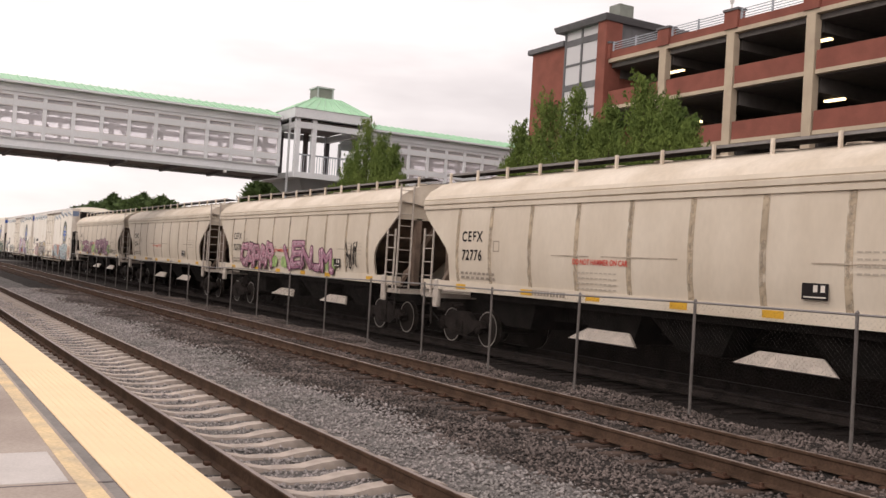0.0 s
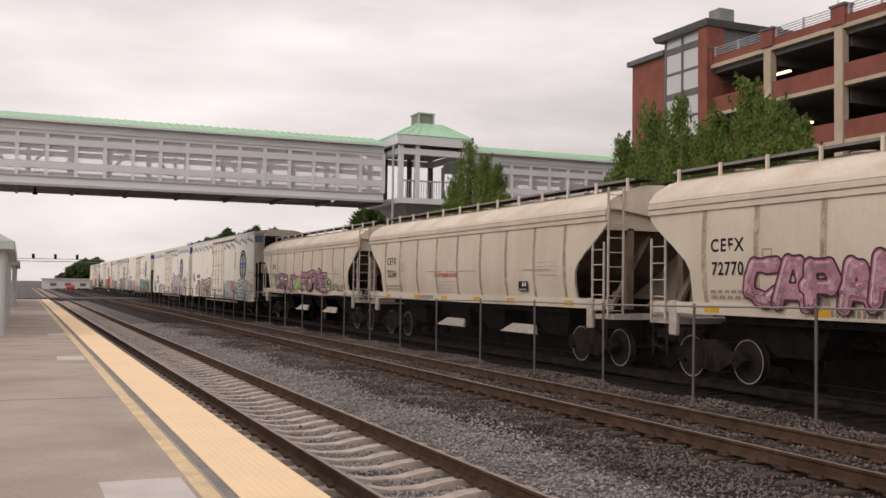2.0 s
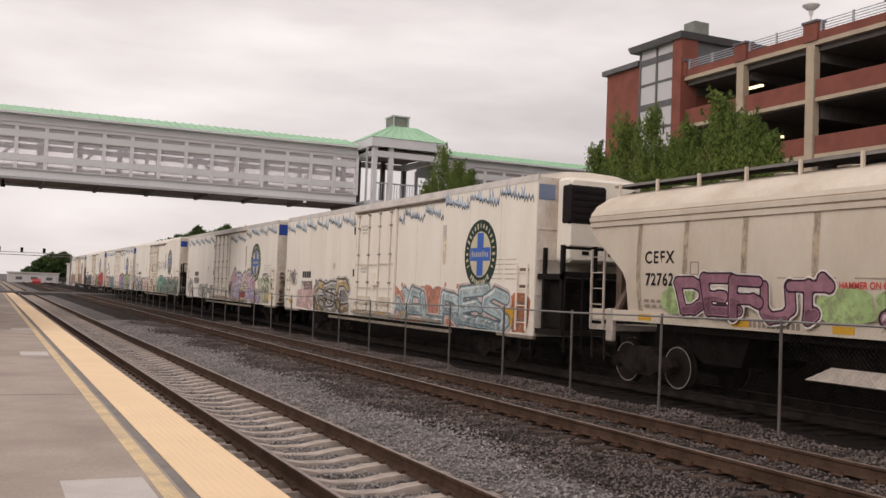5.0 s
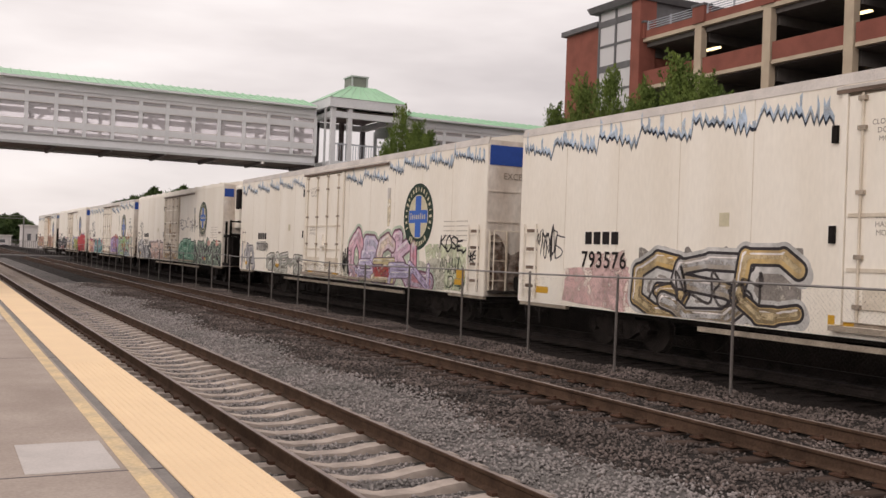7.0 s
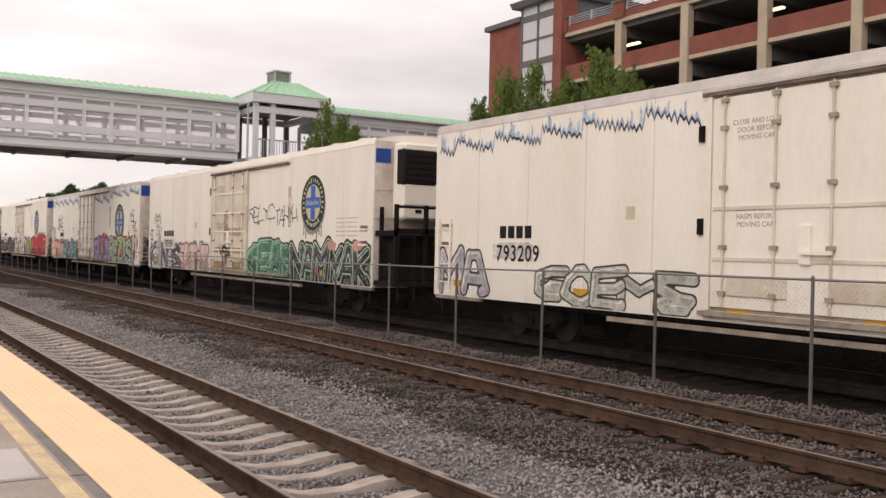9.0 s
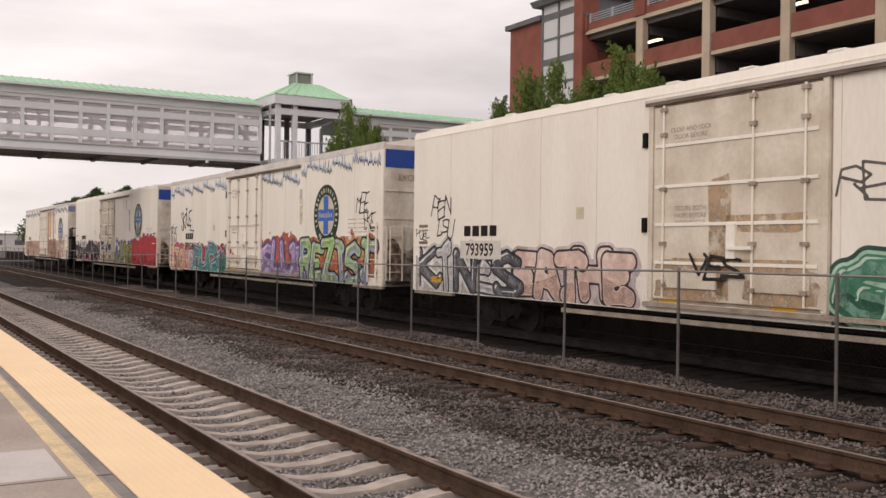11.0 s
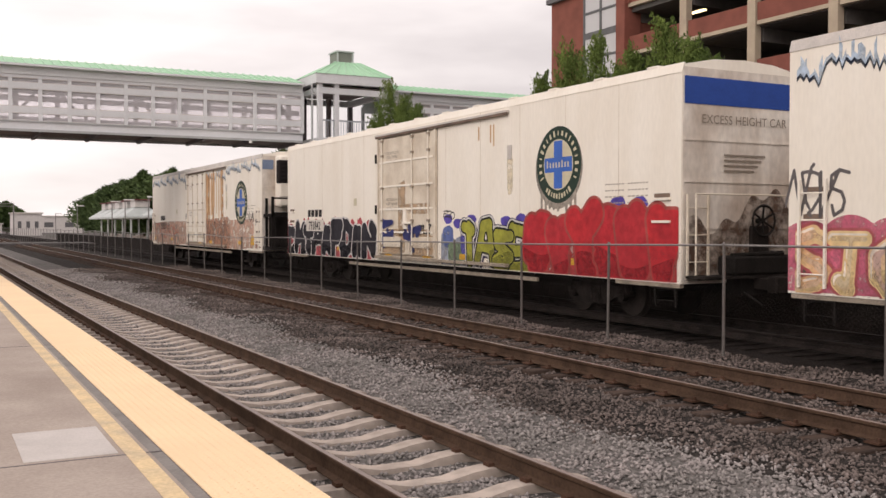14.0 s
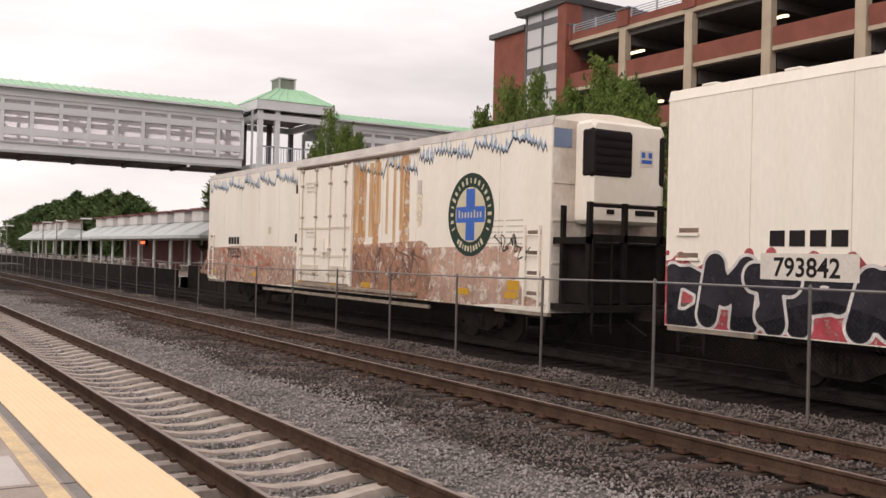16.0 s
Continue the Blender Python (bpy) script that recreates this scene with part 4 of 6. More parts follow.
def on_side(v2, f, x, y, z):
    """Flat lettering onto a car side that faces the near platform: its x runs to lower y."""
    return Geo().add([(x, y - a, z + b) for a, b in v2], f)


def lettering(name, text, y, z, size, material, parent, x=-1.606, squeeze=1.0, fat=0.0, label="", lean=0.0, gap=1.0):
    v, f = letters(text, size, fat, squeeze, lean, gap)
    return on_side(v, f, x, y, z).part(name, material, parent, label)


def bars(name, y0, y1, z, h, count, material, parent, x=-1.606, seed=1):
    """Blocks in place of lettering that is a mark or too small to read."""
    q = random.Random(seed)
    g = Geo()
    w = (y1 - y0) / count
    for k in range(count):
        a = y0 + k * w + w * 0.12
        g.box(x - 0.001, x + 0.002, a, a + w * q.uniform(0.6, 0.8), z, z + h)
    return tagged(g.part(name, material, parent), kind="stuff")


def mark_blocks(y_hi, z, h, n, material, parent, x=-1.606, w=0.36):
    """Owner's mark as plain blocks."""
    for k in range(n):
        a = y_hi - k * w
        Geo().box(x - 0.001, x + 0.002, a - w * 0.76, a, z, z + h).part("mark_block", material, parent)


def blob(seed, w, h, n=26, rough=0.12, power=0.3):
    q = random.Random(seed)
    ph = [q.uniform(0, 6.28) for _ in range(4)]
    out = []
    for k in range(n):
        a = 2 * math.pi * k / n
        r = 1 + rough * (math.sin(3 * a + ph[0]) + 0.7 * math.sin(5 * a + ph[1]) + 0.5 * math.sin(8 * a + ph[2]))
        cu, su = math.cos(a), math.sin(a)
        out.append((0.5 * w * math.copysign(abs(cu) ** power, cu) * r, 0.5 * h * math.copysign(abs(su) ** power, su) * r))
    return out


PAINTS = {}


def paint(rgb, thin=False, second=None, solid=False):
    """Weathered spray paint: mottled colour, worn through in places; thin: a faded overspray."""
    key = (rgb, thin, second, solid)
    if key not in PAINTS:
        m = mat("spray_paint", srgb(*rgb), 0.6, var=0.16, scale=1.6, fine=6, bump=0.02, dark=srgb(*second) if second else tuple(c * 0.68 for c in srgb(*rgb)))
        n, l = m.node_tree.nodes, m.node_tree.links
        worn = n.new("ShaderNodeTexNoise")
        worn.inputs["Scale"].default_value = 3.2 if thin else 5.5
        worn.inputs["Detail"].default_value = 7
        worn.inputs["Roughness"].default_value = 0.7
        co = n.new("ShaderNodeTexCoord")
        l.new(co.outputs["Object"], worn.inputs["Vector"])
        mr = n.new("ShaderNodeMapRange")
        mr.inputs["From Min"].default_value = 0.36
        mr.inputs["From Max"].default_value = 0.56
        mr.inputs["To Min"].default_value = 0.10 if thin else 0.85 if solid else 0.45
        mr.inputs["To Max"].default_value = 0.80 if thin else 1.0
        l.new(worn.outputs["Fac"], mr.inputs["Value"])
        l.new(mr.outputs["Result"], n["Principled BSDF"].inputs["Alpha"])
        PAINTS[key] = m
    return PAINTS[key]


def spray_patch(parent, y0, y1, z0, z1, rgb, seed, x=-1.6035, power=0.3):
    z0 = z0 - 0.10 if 0.9 < z0 < 1.06 and x > -1.62 else z0
    b = blob(seed, abs(y1 - y0), z1 - z0, 40, 0.06 if power < 0.5 else 0.05, power)
    g = Geo().add([(x, (y0 + y1) / 2 + a, (z0 + z1) / 2 + c) for a, c in b], [tuple(range(len(b)))])
    return g.part("spray_patch", paint(rgb, power < 0.5, None, power >= 0.75), parent)


STROKES = {"A": "00 28 48 60,13 53", "B": "00 08 48 66 44 04,44 62 50 00", "C": "67 48 18 05 02 20 40 61", "D": "00 08 38 66 62 30 00", "E": "68 08 00 60,04 44",
           "F": "68 08 00,04 44", "G": "67 38 06 02 20 50 63 33", "H": "00 08,60 68,04 64", "I": "30 38,18 48", "K": "00 08,68 04 60", "L": "08 00 60", "M": "00 08 34 68 60",
           "N": "00 08 60 68", "O": "20 02 06 28 48 66 62 40 20", "P": "00 08 48 66 54 04", "R": "00 08 48 66 54 04,34 60", "S": "67 38 07 05 43 62 50 10 01", "T": "08 68,38 30",
           "U": "08 02 20 40 62 68", "V": "08 30 68", "W": "08 10 35 50 68", "Y": "08 34 68,34 30", "Z": "08 68 00 60", "J": "68 62 40 10 02"}


def seg_dist(px, pz, a, b):
    d = (b[0] - a[0], b[1] - a[1])
    t = np.clip(((px - a[0]) * d[0] + (pz - a[1]) * d[1]) / (d[0] ** 2 + d[1] ** 2 + 1e-9), 0, 1)
    return np.hypot(px - a[0] - t * d[0], pz - a[1] - t * d[1])


def region(field, us, vs, x):
    """The part of a plane where a field is below zero, as one mesh with smooth edges; us run to lower y."""
    g = Geo()
    ins = field < 0
    for j in range(len(vs) - 1):
        full = ins[:-1, j] & ins[1:, j] & ins[:-1, j + 1] & ins[1:, j + 1]
        some = ins[:-1, j] | ins[1:, j] | ins[:-1, j + 1] | ins[1:, j + 1]
        i = 0
        while i < len(us) - 1:
            if full[i]:
                k = i
                while k < len(us) - 1 and full[k]:
                    k += 1
                g.add([(x, us[i], vs[j]), (x, us[k], vs[j]), (x, us[k], vs[j + 1]), (x, us[i], vs[j + 1])], [(0, 1, 2, 3)])
                i = k
                continue
            if some[i]:
                cs = [(i, j), (i + 1, j), (i + 1, j + 1), (i, j + 1)]
                poly = []
                for a, b in zip(cs, cs[1:] + cs[:1]):
                    fa, fb = field[a], field[b]
                    if fa < 0:
                        poly.append((x, us[a[0]], vs[a[1]]))
                    if (fa < 0) != (fb < 0):
                        t = fa / (fa - fb)
                        poly.append((x, us[a[0]] + t * (us[b[0]] - us[a[0]]), vs[a[1]] + t * (vs[b[1]] - vs[a[1]])))
                if len(poly) > 2:
                    g.add(poly, [tuple(range(len(poly)))])
            i += 1
    return g


def plane_grid(y_hi, y_lo, z0, z1, cell, margin):
    us = np.arange(y_hi + margin, y_lo - margin - cell, -cell)
    vs = np.arange(z0 - margin, z1 + margin + cell, cell)
    return us, vs, *np.meshgrid(us, vs, indexing="ij")


def skeleton_lines(text, y_hi, y_lo, z0, z1, r, q, lean=0.0, wild=0.085):
    """Bent centre lines of each letter of a word."""
    n = len(text)
    w = (y_hi - y_lo) / n
    out = []
    for k, ch in enumerate(text):
        wide, up, sh, sc = w * q.uniform(1.12, 1.34), q.uniform(-0.06, 0.06), lean + q.uniform(-0.18, 0.18), q.uniform(0.90, 1.08)
        c = y_hi - (k + 0.5) * w
        h = (z1 - z0) * sc - 2 * r
        lines = []
        for st in STROKES[ch].split(","):
            pts = []
            for p in st.split():
                u, v = int(p[0]) / 6 - 0.5 + q.uniform(-wild, wild), int(p[1]) / 8 + q.uniform(-wild, wild)
                pts.append((c - u * max(0.1, wide - 2 * r) - (v - 0.5) * sh * h, z0 + r + up + v * h))
            if wild > 0.07 and q.random() < 0.6:
                e = pts[-1]
                pts.append((e[0] + q.choice((-1, 1)) * w * 0.2, e[1] + q.uniform(-0.12, 0.2) * h))
            lines.append(pts)
        out.append(lines)
    return out


def piece(parent, text, y_hi, y_lo, z0, z1, fill, line, shade=None, x=-1.6045, lean=0.0, seed=0, shine=(238, 230, 226), bold=False, second=None, fat=None, rim=None):
    """A bubble-letter piece: cast shade, outline, overlapping rounded letters, inner rim light, each a thin layer."""
    q = random.Random(seed * 7 + len(text))
    floor = 0.86 if z0 < 1.3 else z0 - 0.1
    z0 = z0 - 0.12 if z0 < 1.3 else z0
    size = z1 - z0
    r = size * (fat * 0.82 if fat else 0.125 if bold else 0.10)
    us, vs, Y, Z = plane_grid(y_hi, y_lo, z0, z1, 0.04, 0.4)
    fields = []
    for lines in skeleton_lines(text, y_hi, y_lo, z0, z1, r, q, lean):
        d = np.full(Y.shape, 9.0)
        for pts in lines:
            for i, (a, b) in enumerate(zip(pts, pts[1:])):
                d = np.minimum(d, seg_dist(Y, Z, a, b) - r * (0.12 * math.sin(i * 2.3 + seed)))
        fields.append(d - r)
    low = np.maximum.reduce([floor - Z, Y - 22.6, 0.06 - Y])
    every = np.minimum.reduce(fields)
    edge = size * 0.045
    if shade:
        moved = np.roll(np.roll(every, 2, 0), -2, 1)
        region(np.maximum(np.minimum(every - edge * 2.3, moved - edge * 1.6), low), us, vs, x).part("spray_shade", paint(shade, solid=True), parent)
    if rim:
        region(np.maximum(every - edge * 1.9, low), us, vs, x - 0.0004).part("spray_rim", paint(rim, solid=True), parent)
    for k, d in enumerate(fields):
        lay = x - 0.0008 - 0.0009 * (k % 3)
        f = np.maximum(d, low)
        col = fill[k % len(fill)] if isinstance(fill, list) else fill
        region(np.maximum(d - edge, low), us, vs, lay).part("spray_outline", paint(line, solid=True), parent)
        letter = region(f, us, vs, lay - 0.0003).part("spray_letter", paint(col, second=second, solid=True), parent)
        if second:
            wave = 0.10 * np.sin(Y * 3.1 + seed + k) + z0 + size * (0.34 + 0.1 * math.sin(k * 1.9 + seed))
            tagged(region(np.maximum(f + 0.02, Z - wave), us, vs, lay - 0.0005).part("fade", paint(second, thin=True), letter), kind="stuff")
        if shine:
            core = tuple(min(255, int(v * 0.7 + 75)) for v in col)
            tagged(region(np.maximum(d + r * 0.62, low), us, vs, lay - 0.0006).part("core", paint(core, thin=True), letter), kind="stuff")
            moved = np.roll(np.roll(d, 1, 0), -1, 1)
            g = region(np.maximum.reduce([d + edge * 0.75, 0.004 - edge * 0.75 - moved, low]), us, vs, lay - 0.0007)
            if g.v:
                tagged(g.part("glint", paint(shine, solid=True), letter), kind="stuff")


def cloud(parent, y_hi, y_lo, z0, z1, rgb, seed, x=-1.6038, bump=0.16, flame=False):
    """Sprayed backdrop behind a piece with a bubbly or flaming upper edge."""
    q = random.Random(seed)
    z0 = z0 - 0.12 if z0 < 1.3 else z0
    us, vs, Y, Z = plane_grid(y_hi, y_lo, z0, z1, 0.05, 0.3)
    a, b = q.uniform(3.2, 4.6), q.uniform(0, 6)
    top = np.abs(np.sin(Y * a + b)) ** (0.6 if not flame else 2.5) * bump + 0.5 * bump * np.sin(Y * 1.7 + b)
    f = np.maximum.reduce([Z - z1 + bump - top, np.maximum(z0, 0.86) - Z, Y - y_hi, y_lo - Y])
    for k in range(int((y_hi - y_lo) * 0.9)):
        c = (q.uniform(y_lo, y_hi), z1 + q.uniform(-0.05, 0.12))
        f = np.minimum(f, np.hypot(Y - c[0], Z - c[1]) - q.uniform(0.04, 0.11))
    return tagged(region(f, us, vs, x).part("spray_cloud", paint(rgb), parent), kind="stuff")


def tag(parent, text, y_hi, y_lo, z0, z1, rgb, seed, x=-1.6055, thick=0.028, wild=0.16):
    """A quick handwritten marker tag."""
    q = random.Random(seed)
    us, vs, Y, Z = plane_grid(y_hi, y_lo, z0, z1, 0.022, 0.12)
    d = np.full(Y.shape, 9.0)
    for lines in skeleton_lines(text, y_hi, y_lo, z0, z1, thick, q, 0.1, wild):
        for pts in lines:
            for a, b in zip(pts, pts[1:]):
                d = np.minimum(d, seg_dist(Y, Z, a, b) - thick)
    return region(d, us, vs, x).part("marker_tag", paint(rgb, solid=True), parent, "handwritten marker tag")


def brush(parent, y_hi, y_lo, z0, z1, n, rgb, seed, x, thick=0.09):
    """Broad paint-roller strokes crossing one another."""
    q = random.Random(seed)
    us, vs, Y, Z = plane_grid(y_hi, y_lo, z0, z1, 0.04, 0.2)
    d = np.full(Y.shape, 9.0)
    for k in range(n):
        a = (q.uniform(y_lo, y_hi), q.uniform(z0, z1))
        t = q.choice((0.15, 0.4, 1.2, 1.5, 2.6, 2.9))
        l = q.uniform(0.25, 0.5)
        b = (min(max(a[0] + l * math.cos(t) * 1.6, y_lo), y_hi), min(max(a[1] + l * math.sin(t), z0), z1))
        d = np.minimum(d, seg_dist(Y, Z, a, b) - thick * q.uniform(0.6, 1.2))
    return region(d, us, vs, x).part("brush_stroke", paint(rgb, solid=True), parent)


def scribble(parent, y0, z0, w, h, n, rgb, seed, x=-1.6055, thick=0.018):
    """A looping marker tag."""
    q = random.Random(seed)
    g = Geo()
    pts = []
    for k in range(n):
        pts.append((y0 - w * (k / n) + q.uniform(-0.09, 0.09) * w, z0 + q.random() * h))
    fine = []
    for i in range(len(pts) - 1):
        p0, p1, p2, p3 = pts[max(0, i - 1)], pts[i], pts[i + 1], pts[min(n - 1, i + 2)]
        for s in range(6):
            t = s / 6
            fine.append(tuple(0.5 * (2 * p1[d] + (p2[d] - p0[d]) * t + (2 * p0[d] - 5 * p1[d] + 4 * p2[d] - p3[d]) * t * t + (3 * p1[d] - p0[d] - 3 * p2[d] + p3[d]) * t ** 3) for d in (0, 1)))
    for i in range(len(fine) - 1):
        a, b = Vector(fine[i]), Vector(fine[i + 1])
        d = (b - a)
        if d.length < 1e-5:
            continue
        nrm = Vector((-d.y, d.x)).normalized() * thick
        xx = x - 0.0004 * (i % 2)
        g.add([(xx, *(a + nrm)), (xx, *(a - nrm)), (xx, *(b - nrm)), (xx, *(b + nrm))], [(0, 1, 2, 3)])
    return g.part("marker_tag", paint(rgb), parent)


def icicles(parent, y0, y1, z, seed, x=-1.6045):
    """Band of spray-painted icicle drips below the eave: pale blue body, dark jagged edge."""
    q = random.Random(seed)
    edge, y, k = [], y0, 0
    full, run = 1.0, 0.0
    while y < y1:
        if run <= 0:
            full = run = q.uniform(1.3, 2.1)
        drop = 0.15 - 0.30 * run / full
        s = q.uniform(0.05, 0.12) if k % 2 else q.uniform(0.14, 0.27)
        edge.append((y, z + 0.02 - s + drop))
        d = q.uniform(0.045, 0.10)
        y += d
        run -= d
        k += 1
    g, d = Geo(), Geo()
    for i in range(len(edge) - 1):
        (a, za), (b, zb) = edge[i], edge[i + 1]
        top = q.uniform(0.06, 0.17) + (0.20 if q.random() < 0.2 else 0.0)
        g.add([(x, a, za), (x, b, zb), (x, b, zb + top), (x, a, za + top)], [(0, 1, 2, 3)])
        t = 0.033
        xx = x - 0.001 - 0.0005 * (i % 2)
        d.add([(xx, a, za - t), (xx, b, zb - t), (xx, b, zb + t), (xx, a, za + t)], [(0, 1, 2, 3)])
    g.part("icicle_fill", paint((186, 202, 220)), parent)
    d.part("icicle_edge", paint((42, 48, 62)), parent)


def bogie_meshes():
    w = Geo()
    for s in (-1, 1):
        x0 = s * 0.70
        w.loft([[(x0 + s * dx, r * math.cos(a * math.pi / 14), r * math.sin(a * math.pi / 14)) for a in range(28)] for dx, r in ((-0.04, 0.485), (-0.01, 0.485), (0.0, 0.457), (0.10, 0.450))])
    w.tube((-1.0, 0, 0), (1.0, 0, 0), 0.085, 12)
    wheel = w.mesh("wheelset", M_WHEEL, True)
    r = Geo()
    for s in (-1, 1):
        a = [k * math.pi / 14 for k in range(29)]
        x0 = s * 0.802
        for i in range(28):
            r.add([(x0, ra * math.cos(a[j]), ra * math.sin(a[j])) for j, ra in ((i, 0.425), (i + 1, 0.425), (i + 1, 0.452), (i, 0.452))], [(0, 1, 2, 3)])
    rim = r.mesh("rim", M_TREAD)
    c = Geo().tube((-1.0, 0, 0), (-1.12, 0, 0), 0.13, 10)
    for k in range(3):
        q = k * 2.094
        c.tube((-1.11, 0.07 * math.cos(q), 0.07 * math.sin(q)), (-1.15, 0.07 * math.cos(q), 0.07 * math.sin(q)), 0.022, 6)
    cap = c.mesh("bearing_cap", M_GRIMESHADE, True)
    f = Geo()
    for s in (-1, 1):
        x0, x1 = sorted((s * 0.93, s * 1.09))
        f.along_x([(-1.08, 0.50), (-0.98, 0.68), (-0.62, 0.66), (-0.30, 0.86), (0.30, 0.86), (0.62, 0.66), (0.98, 0.68), (1.08, 0.50), (0.72, 0.42), (0.36, 0.24), (-0.36, 0.24), (-0.72, 0.42)], [x0, x1])
        for y in (-0.12, 0.0, 0.12):
            f.tube((s * 1.1, y, 0.32), (s * 1.1, y, 0.62), 0.055, 8)
    f.box(-1.0, 1.0, -0.2, 0.2, 0.45, 0.8)
    return wheel, rim, cap, f.mesh("side_frames", M_GRIMESHADE)


WHEEL_ME, RIM_ME, CAP_ME, FRAME_ME = bogie_meshes()
WHEELS = []


def bogie(car, y, rims=True):
    b = share("bogie", FRAME_ME, car, pose(0, y, 0))
    tagged(b, "grimy cast-steel truck side frames")
    for d in (-0.89, 0.89):
        w = share("wheelset", WHEEL_ME, car, pose(0, y + d, 0.457))
        if rims:
            share("rim", RIM_ME, w)
        share("bearing_cap", CAP_ME, w)
        share("bearing_cap", CAP_ME, w, pose(0, 0, 0, 0, 0, 180))
        WHEELS.append((w, y + d))


def coupler(car, y, s):
    Geo().box(-0.12, 0.12, min(y, y + s * 0.75), max(y, y + s * 0.75), 0.72, 0.95, 0.02).box(-0.2, 0.2, min(y + s * 0.6, y + s * 0.85), max(y + s * 0.6, y + s * 0.85), 0.66, 1.0, 0.03).part("coupler", M_GRIMESHADE, car)
    Geo().tube((-0.35, y, 0.75), (-0.4, y + s * 0.7, 0.45), 0.025, 6).part("air_hose", M_BLACK, car)


def ladder(car, x0, x1, y0, y1, z0, z1, n, material, name="ladder"):
    """Two stiles and n rungs between two corners in plan."""
    g = Geo()
    for x, y in ((x0, y0), (x1, y1)):
        g.box(x - 0.02, x + 0.02, y - 0.022, y + 0.022, z0, z1)
    for k in range(n):
        z = z0 + (z1 - z0) * (k + 0.5) / n
        g.tube((x0, y0, z), (x1, y1, z), 0.014, 6)
    return g.part(name, material, car)


HL = 17.05
SEAMS = [1.95, 3.55, 5.22, 6.90, 8.58, 10.27, 11.98, 13.65, 15.18]
HZ = [(1.62, 1.50, 1.42), (2.0, 1.57, 1.45), (2.3, 1.59, 1.42), (2.5, 1.60, 1.28), (2.8, 1.598, 0.88), (3.1, 1.585, 0.42), (3.3, 1.575, 0.16), (3.42, 1.565, 0.03), (3.52, 1.56, 0.0)]
P_WHITE = plain("stencil_white", (214, 206, 196))
P_BLACK = plain("stencil_black", (42, 38, 38))
P_RED = plain("stencil_red", (196, 74, 62))
P_GREYTXT = plain("stencil_grey", (142, 130, 118))
P_FAINT = plain("stencil_faint", (176, 164, 150))
P_YEL = plain("reflector_yellow", (206, 158, 50))
P_BLUE = plain("logo_blue", (62, 104, 186))
P_BAND = plain("end_band_blue", (40, 74, 152))
P_PALEB = plain("faded_band_blue", (120, 134, 160))
P_GREENK = plain("logo_dark_green", (52, 66, 58))
P_CREAM = plain("logo_cream", (206, 196, 168))
P_PANELB = plain("panel_black", (40, 36, 36))


